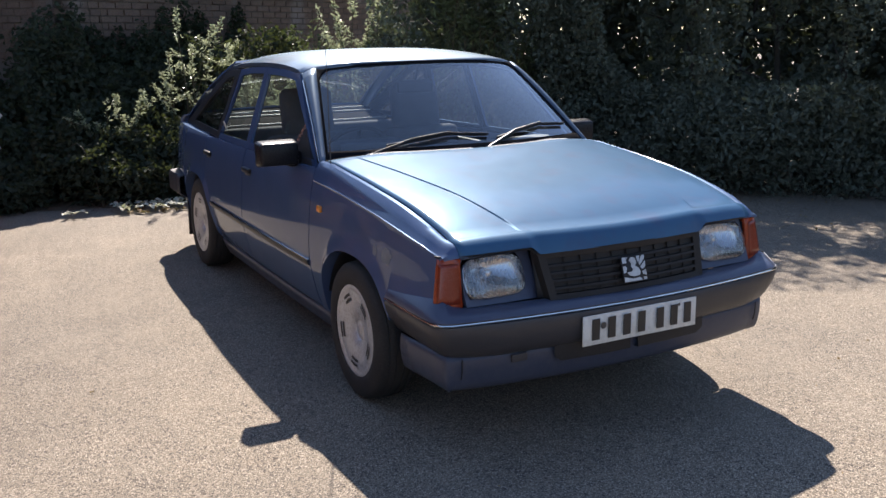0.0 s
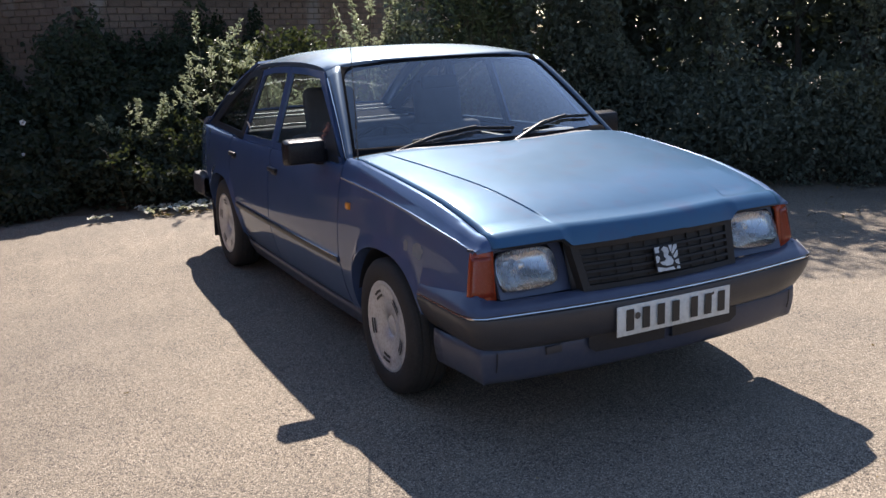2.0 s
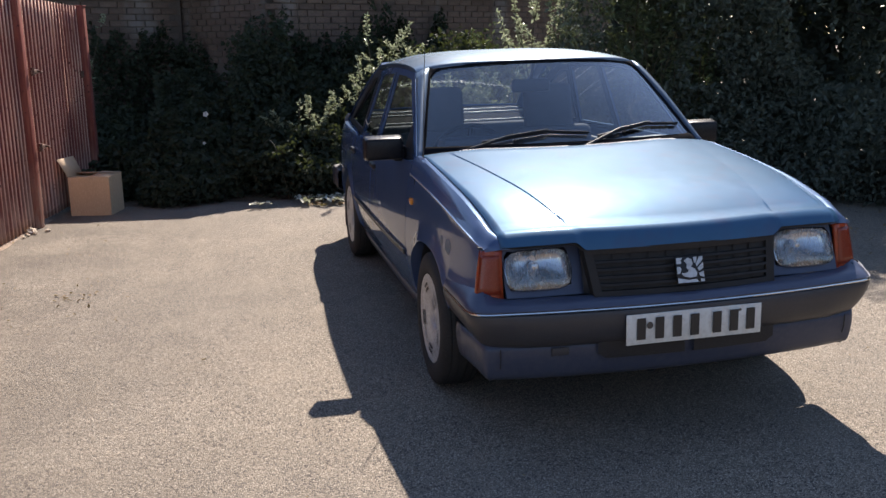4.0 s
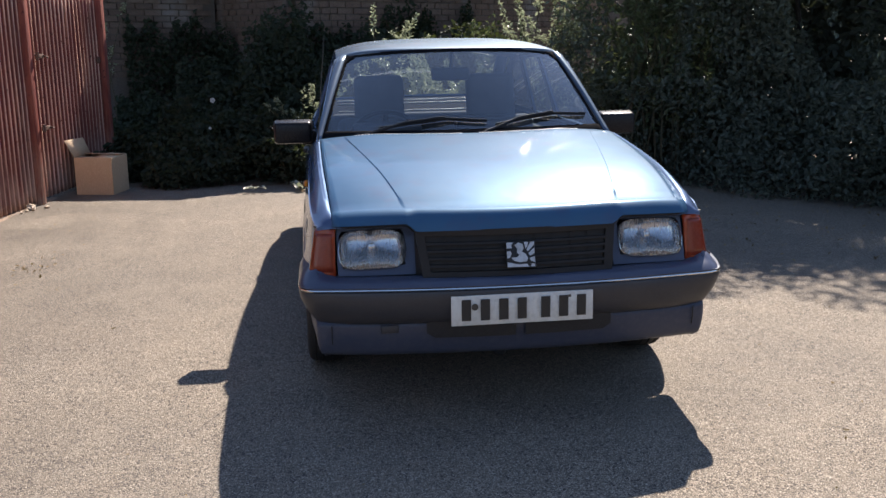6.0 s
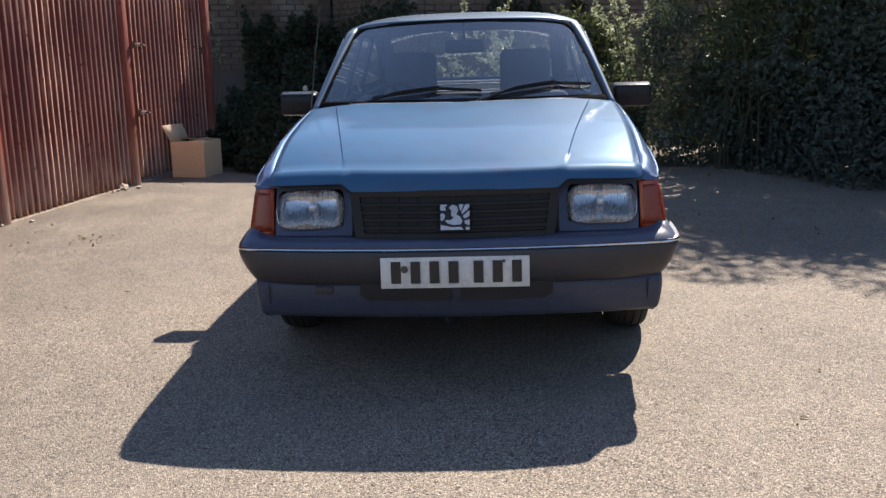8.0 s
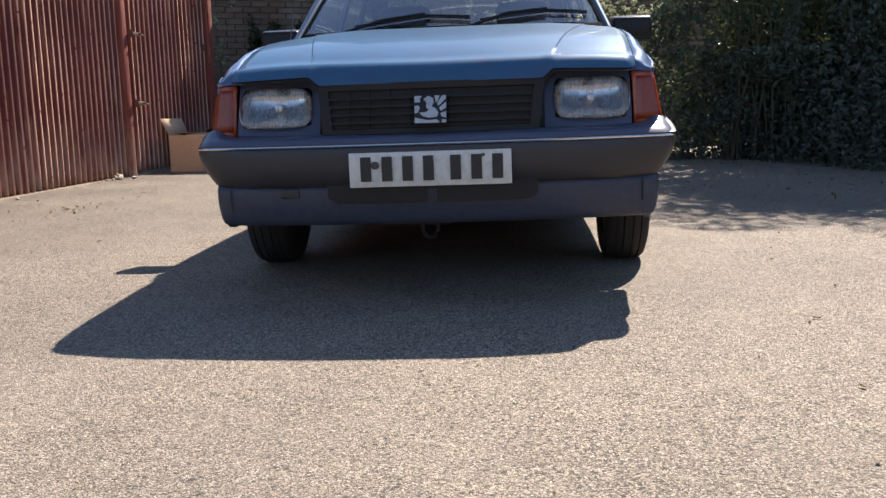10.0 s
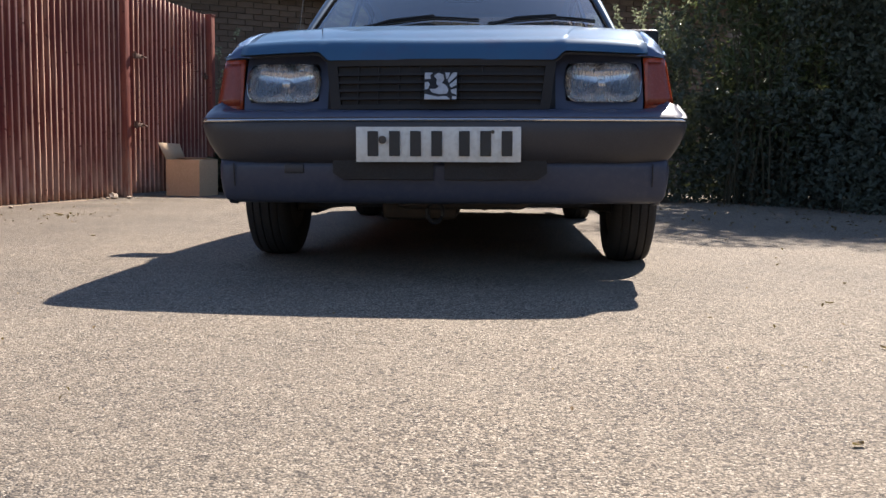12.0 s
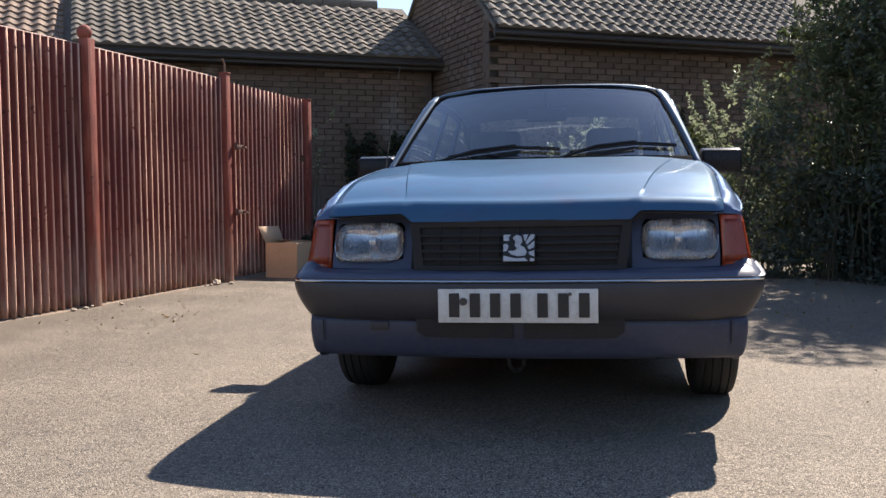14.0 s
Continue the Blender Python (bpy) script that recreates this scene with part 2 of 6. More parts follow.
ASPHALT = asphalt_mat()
PAINT = paint_mat("faded_blue_metallic_paint")
BONNET = paint_mat("sun_worn_blue_bonnet_paint", 0.11, 0.10, 0.52, (0.036, 0.098, 0.182), 0.16, (0.036, 0.122, 0.204), 0.33)
# Paler than the body: sheen on roof and pillars put into the colour
ROOF = paint_mat("pale_sheen_roof_paint", 0.42, 0.14, 1.0, (0.085, 0.115, 0.165), 0.06, (0.120, 0.165, 0.205))
FENCE = fence_mat("red_oxide_painted_sheet")
POST = fence_mat("red_oxide_painted_post", False)
GLASS = glass_mat("window_glass", (0.88, 0.94, 0.93), 0.03)
SCREEN = glass_mat("dusty_windscreen_glass", (0.86, 0.91, 0.95), 0.05, 0.10, power=2.0)
LENS = glass_mat("headlight_glass", (0.93, 0.95, 0.97), 0.06, 0.10, "ShaderNodeBsdfDiffuse")
DARKGLASS = glass_mat("tinted_rear_glass", (0.10, 0.11, 0.12), 0.04)
PLASTIC = surface("grey_black_bumper_plastic", (0.034, 0.033, 0.037), (0.044, 0.042, 0.045), 5, 0.42, 0, 300, 0.15, 0.001, (0.060, 0.057, 0.060), spec=0.32)
CAP = surface("dull_blue_bumper_band", (0.050, 0.060, 0.098), (0.060, 0.070, 0.108), 4, 0.36, 0, 9, 0.0, 0.0005, (0.066, 0.076, 0.112), spec=0.5)
# Body blue darkened: the shade low on the car is put into the colour
DAM = surface("dull_shaded_blue_paint", (0.036, 0.044, 0.072), (0.044, 0.052, 0.080), 4, 0.42, 0, 50, 0.03, 0.0005, (0.056, 0.062, 0.084), spec=0.35)
# Pale grey: sun glare on the bumper end is put into this colour
SUNLIT_END = surface("sunlit_end_plastic", (0.46, 0.45, 0.45), (0.38, 0.37, 0.38), 30, 0.5, 0, 300, 0.1, 0.0005, (0.52, 0.51, 0.50))
MIRROR_BLACK = surface("satin_black_mirror_plastic", (0.010, 0.010, 0.012), (0.013, 0.013, 0.015), 8, 0.35, 0, 200, 0.1, 0.001, (0.018, 0.018, 0.020), spec=0.2)
BLACK = surface("black_trim_plastic", (0.018, 0.018, 0.020), (0.024, 0.024, 0.026), 8, 0.45, 0, 200, 0.1, 0.001, (0.034, 0.034, 0.036), spec=0.2)
GRILLE = surface("dull_grey_grille_plastic", (0.021, 0.018, 0.016), (0.027, 0.023, 0.020), 8, 0.6, 0, 200, 0.1, 0.001, (0.036, 0.030, 0.026), spec=0.20)
RUBBER = surface("dusty_tyre_rubber", (0.024, 0.023, 0.023), (0.034, 0.032, 0.030), 7, 0.8, 0, 120, 0.3, 0.002, (0.046, 0.043, 0.040), spec=0.2)
CHROME = surface("bright_trim", (0.75, 0.75, 0.74), (0.66, 0.66, 0.66), 20, 0.18, 1.0, 200, 0.05, 0.0005, (0.6, 0.6, 0.6))
REFLECTOR = surface("lamp_reflector", (0.62, 0.60, 0.59), (0.52, 0.51, 0.51), 9, 0.27, 1.0, 60, 0.03, 0.002, (0.56, 0.56, 0.57), stretch=(3, 1, 0.3))
WHEEL = surface("silver_wheel_trim_paint", (0.48, 0.48, 0.49), (0.40, 0.40, 0.41), 12, 0.38, 0.35, 90, 0.15, 0.001, (0.33, 0.31, 0.29))
AMBER = surface("amber_indicator_lens", (0.31, 0.048, 0.016), (0.26, 0.038, 0.013), 12, 0.22, 0, 160, 0.1, 0.001, (0.36, 0.060, 0.018), stretch=(1, 1, 4))
AMBER_DEEP = surface("deep_amber_lens_field", (0.165, 0.022, 0.009), (0.205, 0.028, 0.010), 12, 0.25, 0, 160, 0.15, 0.001, (0.24, 0.036, 0.012), stretch=(4, 4, 1))
RED_LENS = surface("red_tail_lens", (0.42, 0.02, 0.015), (0.35, 0.016, 0.012), 12, 0.2, 0, 160, 0.2, 0.001)
PLATE = surface("white_plate", (0.66, 0.66, 0.62), (0.60, 0.59, 0.55), 9, 0.42, 0, 60, 0.05, 0.0005, (0.52, 0.50, 0.46))
INK = surface("black_plate_bars", (0.014, 0.014, 0.015), (0.02, 0.02, 0.02), 30, 0.5, 0, 300, 0.05, 0.0005)
CLOTH = surface("dark_grey_seat_cloth", (0.060, 0.063, 0.076), (0.076, 0.080, 0.094), 14, 0.95, 0, 400, 0.3, 0.001, (0.095, 0.098, 0.110))
TRIM_IN = surface("dark_interior_plastic", (0.050, 0.053, 0.062), (0.066, 0.069, 0.078), 9, 0.6, 0, 200, 0.15, 0.001)
SHELF = surface("sunlit_shelf_bars", (0.55, 0.54, 0.52), (0.48, 0.47, 0.46), 12, 0.55, 0, 100, 0.05, 0.001)
SHELF_DARK = surface("matt_black_cloth_and_rubber", (0.006, 0.006, 0.008), (0.009, 0.009, 0.011), 14, 0.95, 0, 400, 0.2, 0.001, (0.012, 0.012, 0.014), spec=0.04)
CAPPING = surface("chalky_pink_capping", (0.44, 0.28, 0.23), (0.38, 0.22, 0.17), 9, 0.8, 0, 100, 0.3, 0.001)
# Lighter amber: the light in the side lens is put into its colour
REPEATER = surface("lit_amber_lens", (0.80, 0.27, 0.03), (0.72, 0.22, 0.02), 20, 0.2, 0, 160, 0.3, 0.001)
METAL = surface("dirty_underside_metal", (0.060, 0.055, 0.050), (0.09, 0.075, 0.06), 14, 0.7, 0.3, 120, 0.3, 0.003, (0.12, 0.085, 0.06))
RUST = surface("rusty_steel", (0.10, 0.055, 0.038), (0.07, 0.038, 0.028), 20, 0.75, 0.2, 150, 0.4, 0.002, (0.25, 0.12, 0.07))
CARD = surface("brown_corrugated_cardboard", (0.56, 0.39, 0.235), (0.51, 0.35, 0.21), 5, 0.85, 0, 120, 0.1, 0.001, (0.62, 0.45, 0.285), stretch=(1, 1, 0.4))
BRICK = surface("brown_facing_brick", (0.142, 0.101, 0.080), (0.190, 0.136, 0.105), 5, 0.9, 0, 70, 0.6, 0.004, (0.105, 0.077, 0.066), var=0.20, spec=0.15, bloom=(0.230, 0.205, 0.190))
MORTAR = surface("grey_brown_mortar", (0.116, 0.090, 0.073), (0.100, 0.077, 0.064), 6, 0.95, 0, 90, 0.6, 0.004, (0.150, 0.130, 0.110))
TILE = surface("weathered_concrete_roof_tile", (0.150, 0.128, 0.108), (0.205, 0.176, 0.146), 4, 0.92, 0, 60, 0.5, 0.004, (0.085, 0.08, 0.06), var=0.25, spec=0.2)
TILE_B = surface("brown_concrete_roof_tile", (0.21, 0.14, 0.10), (0.26, 0.18, 0.125), 4, 0.85, 0, 60, 0.5, 0.004, (0.13, 0.095, 0.07), var=0.2)
FASCIA = surface("dark_stained_fascia", (0.035, 0.026, 0.020), (0.05, 0.036, 0.028), 9, 0.6, 0, 90, 0.3, 0.002)
SOIL = surface("dark_soil_and_litter", (0.065, 0.048, 0.032), (0.10, 0.075, 0.05), 7, 0.95, 0, 60, 0.9, 0.015, (0.15, 0.11, 0.065))
BARK = surface("dark_brown_bark", (0.028, 0.023, 0.018), (0.045, 0.036, 0.028), 9, 0.9, 0, 60, 0.8, 0.006, stretch=(3, 3, 0.6))
STEM = surface("green_brown_stem", (0.055, 0.050, 0.024), (0.075, 0.058, 0.03), 12, 0.7, 0, 90, 0.2, 0.001)
STONE = surface("pale_stone_rubble", (0.42, 0.34, 0.25), (0.50, 0.42, 0.33), 12, 0.9, 0, 80, 0.5, 0.004)
GRIT = surface("sandy_grit", (0.30, 0.215, 0.15), (0.22, 0.16, 0.115), 9, 0.95, 0, 90, 0.9, 0.006, (0.40, 0.31, 0.23))
HEDGE = leaf_mat("dark_glossy_hedge_leaf", (0.074, 0.090, 0.072), (0.098, 0.112, 0.086), 0.75, 0.10, 0.12)
SPRAY = leaf_mat("dark_spray_leaf", (0.050, 0.072, 0.034), (0.095, 0.120, 0.056), 0.40, 0.26, 0.5, (0.22, 0.26, 0.08))
BRAMBLE = leaf_mat("dark_bramble_leaf", (0.030, 0.038, 0.027), (0.046, 0.056, 0.038), 0.75, 0.14, 0.08)
PLUME = leaf_mat("pale_sage_plume_leaf", (0.15, 0.180, 0.095), (0.32, 0.35, 0.23), 0.34, 0.42, 0.5, (0.48, 0.52, 0.32))
PALE_PETAL = leaf_mat("white_petal", (0.62, 0.62, 0.58), (0.70, 0.70, 0.66), 0.6, 0.4, 0.2, (0.7, 0.7, 0.65))
PALE = leaf_mat("pale_bleached_leaf", (0.34, 0.34, 0.25), (0.68, 0.66, 0.56), 0.5, 0.25)
DRY = leaf_mat("dry_fallen_leaf", (0.16, 0.09, 0.04), (0.30, 0.20, 0.09), 0.7, 0.2)

# ---- building helpers ----


def part(name, bm, material, parent=None, label="", at=None, sharp=38, kind="", facing=None):
    """Links a bmesh as one mesh object under a thing or a part; facing turns an open sheet outwards."""
    me = bpy.data.meshes.new(name)
    bmesh.ops.remove_doubles(bm, verts=bm.verts, dist=1e-5)
    bm.normal_update()
    if facing is not None and sum(f.normal.dot(Vector(facing)) * f.calc_area() for f in bm.faces) < 0:
        bmesh.ops.reverse_faces(bm, faces=bm.faces)
    bm.to_mesh(me)
    bm.free()
    me.shade_smooth()
    me.set_sharp_from_angle(angle=radians(sharp))
    me.materials.append(material)
    return linked(name, me, parent, label, at, kind)


def linked(name, me, parent=None, label="", at=None, kind=""):
    ob = new(name, me)
    if parent is not None:
        ob.parent = parent
        if parent.parent is None:
            ob.matrix_parent_inverse = parent.matrix_basis.inverted()
    if at is not None:
        ob.matrix_basis = at
    return tagged(ob, label, kind=kind)


def base(name, where, label, category, group="", kind=""):
    ob = new(name)
    ob.empty_display_size = 0.1
    ob.location = where
    ob.matrix_basis = Matrix.Translation(where)
    return tagged(ob, label, category, group, kind)


def solid(ob, t, offset=-1.0):
    m = ob.modifiers.new("thickness", "SOLIDIFY")
    m.thickness, m.offset = t, offset
    return ob


def rounded(ob, w, seg=2):
    m = ob.modifiers.new("edges", "BEVEL")
    m.width, m.segments, m.limit_method, m.angle_limit = w, seg, "ANGLE", radians(35)
    return ob


def box(bm, c, s, rot=None, bev=0.0, seg=2):
    g = bmesh.ops.create_cube(bm, size=1.0)["verts"]
    bmesh.ops.scale(bm, vec=s, verts=g)
    if bev:
        es = list({e for v in g for e in v.link_edges})
        g = bmesh.ops.bevel(bm, geom=es, offset=bev, segments=seg, affect="EDGES", profile=0.5)["verts"]
    m = Matrix.Translation(c)
    if rot is not None:
        m = m @ rot
    bmesh.ops.transform(bm, matrix=m, verts=g)
    return bm


def grid(bm, rows, closed=False):
    """Quads between rows of points."""
    vs = [[bm.verts.new(p) for p in r] for r in rows]
    n = len(rows[0])
    for a, b in zip(vs, vs[1:]):
        for i in range(n if closed else n - 1):
            j = (i + 1) % n
            try:
                bm.faces.new((a[i], a[j], b[j], b[i]))
            except ValueError:
                pass
    return vs


def tube(bm, pts, r, seg=8, cap=True):
    pts = [Vector(p) for p in pts]
    rows = []
    for i, p in enumerate(pts):
        d = (pts[min(i + 1, len(pts) - 1)] - pts[max(i - 1, 0)]).normalized()
        s = d.cross(Vector((0, 0, 1)) if abs(d.z) < 0.9 else Vector((1, 0, 0))).normalized()
        u = s.cross(d)
        rr = r[i] if isinstance(r, (list, tuple)) else r
        rows.append([p + rr * (math.cos(a) * s + math.sin(a) * u) for a in [2 * math.pi * k / seg for k in range(seg)]])
    vs = grid(bm, rows, True)
    if cap:
        for ring in (vs[0], vs[-1]):
            try:
                bm.faces.new(ring)
            except ValueError:
                pass
    return bm


def lathe(bm, profile, seg=48):
    """Profile of (x, r) turned about the x axis."""
    grid(bm, [[(x, r * math.cos(2 * math.pi * k / seg), r * math.sin(2 * math.pi * k / seg)) for k in range(seg)] for x, r in profile], True)
    return bm


def prism(bm, front, back):
    """A closed slab between two outlines with the same count of points."""
    a, b = [bm.verts.new(p) for p in front], [bm.verts.new(p) for p in back]
    bm.faces.new(a)
    bm.faces.new(b[::-1])
    for i in range(len(a)):
        j = (i + 1) % len(a)
        bm.faces.new((a[i], b[i], b[j], a[j]))
    return bm


def ring(bm, outer, inner):
    grid(bm, [outer, inner], True)
    return bm


def curve(xs, vs):
    """A smooth line through a few values."""
    xs, vs = np.array(xs, float), np.array(vs, float)
    slope = np.gradient(vs, xs)

    def f(x):
        x = min(max(x, xs[0]), xs[-1])
        i = min(max(int(np.searchsorted(xs, x)) - 1, 0), len(xs) - 2)
        h = xs[i + 1] - xs[i]
        t = (x - xs[i]) / h
        return float((2 * t**3 - 3 * t**2 + 1) * vs[i] + (t**3 - 2 * t**2 + t) * h * slope[i] + (3 * t**2 - 2 * t**3) * vs[i + 1] + (t**3 - t**2) * h * slope[i + 1])

    return f


def steps(a, b, n):
    return [a + (b - a) * i / n for i in range(n + 1)]

# ---- the car ----
# x across, y from the front bumper to the tail, z up; the plan is symmetrical about x = 0.
AXLE_F, AXLE_R, HUB = 0.843, 3.417, 0.283
width_z = curve([0.16, 0.22, 0.30, 0.40, 0.49, 0.58, 0.68, 0.76, 0.83, 0.88], [0.690, 0.722, 0.754, 0.781, 0.796, 0.795, 0.788, 0.779, 0.767, 0.750])
width_y = curve([0.10, 0.22, 0.40, 0.70, 1.20, 1.80, 2.60, 3.20, 3.70, 4.00, 4.25], [0.915, 0.945, 0.966, 0.978, 0.988, 1.0, 1.0, 0.995, 0.98, 0.955, 0.90])
belt_z = curve([1.2, 1.6, 2.4, 3.4, 4.2], [0.892, 0.884, 0.868, 0.858, 0.862])
glass_y = curve([1.30, 1.80, 2.30, 3.00, 3.50, 4.10], [0.965, 0.992, 1.0, 0.985, 0.955, 0.89])
hood_c = curve([0.10, 0.20, 0.45, 0.80, 1.20], [0.764, 0.803, 0.870, 0.922, 0.967])
hood_k = curve([0.10, 0.20, 0.60, 1.20], [0.150, 0.135, 0.106, 0.125])
seam_x = curve([0.15, 0.60, 1.00, 1.35], [0.668, 0.690, 0.699, 0.702])
crease_z = curve([0.18, 0.60, 1.00, 1.40], [0.742, 0.797, 0.829, 0.848])
roof_c = curve([1.66, 1.90, 2.25, 2.60, 2.90, 3.15], [1.336, 1.366, 1.386, 1.384, 1.364, 1.330])
rail_z = curve([1.70, 2.10, 2.60, 3.00, 3.20], [1.302, 1.325, 1.322, 1.298, 1.275])


def side_x(y, z):
    return width_z(z) * width_y(y)


def glass_x(y, z):
    return (0.748 - (z - 0.87) * 0.335) * glass_y(y)


def hood_z(x, y):
    return hood_c(y) - hood_k(y) * x**4


def nose_edge_y(x):
    return 0.085 + 0.132 * x * x


def nose_edge_z(x):
    t = min(1.0, max(0.0, (abs(x) - 0.362) / 0.045))
    return 0.7195 + 0.029 * t * t * (3 - 2 * t) - 0.030 * max(0.0, abs(x) - 0.42)


ROLL = 0.080


def roll_t(d):
    """How far the rounded front of the bonnet has risen at a depth behind its edge."""
    return 1 - (1 - min(max(d, 0.0), ROLL) / ROLL) ** 3.0


def roll_z(x, y):
    """The height of the bonnet, with its rolled front edge."""
    d = y - nose_edge_y(x)
    zb = nose_edge_z(x)
    return hood_z(x, y) if d > ROLL else zb + (hood_z(x, nose_edge_y(x) + ROLL) - zb) * roll_t(d)


def screen(u, v, lift=0.0):
    """The windscreen: u across, v up."""
    bow = 1 - u * u
    a = Vector((0.676 * u, 1.350 - 0.135 * bow, 0.955 + 0.004 * bow))
    b = Vector((0.540 * u, 1.797 - 0.105 * bow, 1.312 + 0.022 * bow))
    p = a.lerp(b, v)
    p.z += 0.012 * math.sin(math.pi * min(max(v, 0), 1)) * (1 - 0.3 * u * u)
    return p + Vector((0, -0.62, 0.78)) * lift


def back_glass(u, v, lift=0.0):
    """The sloping rear screen of the hatch: v from the top down."""
    top = Vector((0.545 * u, 3.14 + 0.04 * (1 - u * u), 1.305 + 0.02 * (1 - u * u)))
    low = Vector((0.640 * u, 4.02 + 0.06 * (1 - u * u), 0.925 + 0.01 * (1 - u * u)))
    p = top.lerp(low, v)
    p.z += 0.03 * math.sin(math.pi * v)
    return p + Vector((0, 0.4, 0.9)) * lift


def arch(y, yc, low):
    """The lower edge of a side panel: the sill, or the opening over a wheel."""
    d = abs(y - yc) / 0.365
    return low if d >= 1 else max(low, 0.26 + 0.355 * (1 - d**2.5) ** (1 / 2.3))


def arch_steps(yc):
    return [yc + 0.365 * math.copysign(1 - (1 - abs(k) / 16) ** 2.2, k) for k in range(-16, 17)]


def skin(bm, s, ys, low, top, extra=None, n=13, turn_in=0.07):
    rows = []
    for y in ys:
        z0, z1 = low(y), top(y)
        pts = [(s * (side_x(y, z0) - turn_in), y, z0), (s * (side_x(y, z0) - 0.012), y, z0 - 0.001)]
        flare = 0.014 if z0 > 0.27 and z0 < 0.64 else 0.0
        zs = [z0 + 0.004, z0 + 0.016, z0 + 0.034, z0 + 0.055, z0 + 0.08] if z1 - z0 > 0.12 else [z0 + 0.004]
        pts += [(s * (side_x(y, z) + flare * math.exp(-(((z - z0) / 0.045) ** 2))), y, z) for z in zs + steps(z0 + 0.1, z1, n)[: n + 1] if z <= z1 + 1e-6] if z1 - z0 > 0.12 else [(s * side_x(y, z), y, z) for z in steps(z0 + 0.004, z1, n + 5)]
        pts += extra(y) if extra else []
        rows.append(pts)
    rows = [[(x - s * 0.014, y, z) for x, y, z in rows[0]]] + rows + [[(x - s * 0.014, y, z) for x, y, z in rows[-1]]]
    grid(bm, rows if s > 0 else rows[::-1])
    return bm


car = base("car", (0, 2.1, 0), "faded metallic blue 1980s hatchback parked on asphalt, black plastic bumpers", "car")


def wing(s):
    ys = sorted(set([0.147, 0.154, 0.167, 0.171, 0.186, 0.205, 0.235, 0.265, 0.296, 0.33, 0.37, 0.42] + [y for y in arch_steps(AXLE_F) if y > 0.43] + [1.23, 1.28, 1.333]))

    def low(y):
        return crease_z(y) - 0.008 if y < 0.169 else max(arch(y, AXLE_F, 0.17), 0.545 if y < 0.5 else 0.0)

    def over(y):
        zc, xs = crease_z(y), seam_x(y)
        a, b = Vector((side_x(y, zc), y, zc)), Vector((xs + 0.003, y, roll_z(xs, y) - 0.002))
        out = []
        ease = min(1.0, max(0.0, (y - 0.144) / 0.12))
        for t, k in ((0.02, 0.0065), (0.07, 0.004), (0.12, 0.004), (0.35, 0.012), (0.6, 0.017), (0.82, 0.014), (0.95, 0.006), (1.0, -0.002)):
            p = a.lerp(b, t) + Vector((0.5, 0, 0.85)) * k * ease
            p.z -= 0.010 if y < 0.151 else 0.0
            out.append((s * p.x, y, p.z))
        out.append((s * (xs - 0.004), y, hood_z(xs, y) - 0.016))
        out.append((s * (xs - 0.025), y, hood_z(xs, y) - 0.022))
        return out

    bm = skin(bmesh.new(), s, ys, low, crease_z, over)
    for v in bm.verts:
        f, k = max(0.0, 1 - (v.co.y - 0.144) / 0.13), min(1.0, max(0.0, (abs(v.co.x) - 0.672) / 0.066))
        v.co.y += 0.016 * f * k**1.5
        v.co.z -= 0.008 * f * k * k
    w = part("front_wing", bm, PAINT, car, sharp=28)
    bm = bmesh.new()
    y, z = 1.215, 0.742
    box(bm, (s * (side_x(y, z) + 0.004), y, z), (0.016, 0.040, 0.030), bev=0.006)
    part("side_repeater", bm, REPEATER, w, "small amber side indicator")
    return w


for side in (-1, 1):
    wing(side)

# bonnet: crowned, with a rolled front edge that steps up over the lamps and two pressed lines
def bonnet_rear(x):
    return 1.350 - 0.135 * (1 - (x / 0.69) ** 2) - 0.070


bm = bmesh.new()
rows = []
for k in range(-9, 23):
    r = []
    y_mid = 0.12 if k <= 0 else 0.16 + 1.0 * k / 22
    xs = seam_x(max(y_mid, 0.2))
    line = 0.402 + 0.2 * max(0.0, y_mid - 0.2)
    half = steps(0, 0.35, 10) + steps(0.358, line - 0.010, 6) + [line - 0.0022, line + 0.0022] + steps(line + 0.009, xs, 8)
    for x in [-v for v in half[:0:-1]] + half:
        ax = abs(x)
        yb, zb = nose_edge_y(ax), nose_edge_z(ax)
        zc = hood_z(x, yb + ROLL)
        if k <= 0:
            dy = (0.030, 0.004, 0.0, 0.003, 0.007, 0.013, 0.022, 0.034, 0.048, 0.064)[k + 9]
            y, z = yb + dy, zb + (zc - zb) * (roll_t(dy) if k > -8 else 0.0)
        else:
            t = (k - 1) / 21
            y = (yb + ROLL) * (1 - t) + bonnet_rear(x) * t
            z = hood_z(x, y)
            fade = min(1, t / 0.06) * min(1, (1 - t) / 0.05)
            if ax > line:
                z -= 0.0045 * fade * max(0, 1 - (ax - line) / 0.15)
        r.append((x, y, z))
    rows.append(r)
grid(bm, rows)
bonnet = part("bonnet", bm, BONNET, car, sharp=32)
solid(bonnet, 0.006)
# Added dark strip that stands for the gap under the bonnet edge
bm = bmesh.new()
tube(bm, [(x, nose_edge_y(abs(x)) + 0.016, nose_edge_z(abs(x)) - 0.005) for x in steps(-0.665, 0.665, 60)], 0.0065, 6)
part("bonnet_gap", bm, BLACK, bonnet, "dark strip for the gap under the bonnet edge")

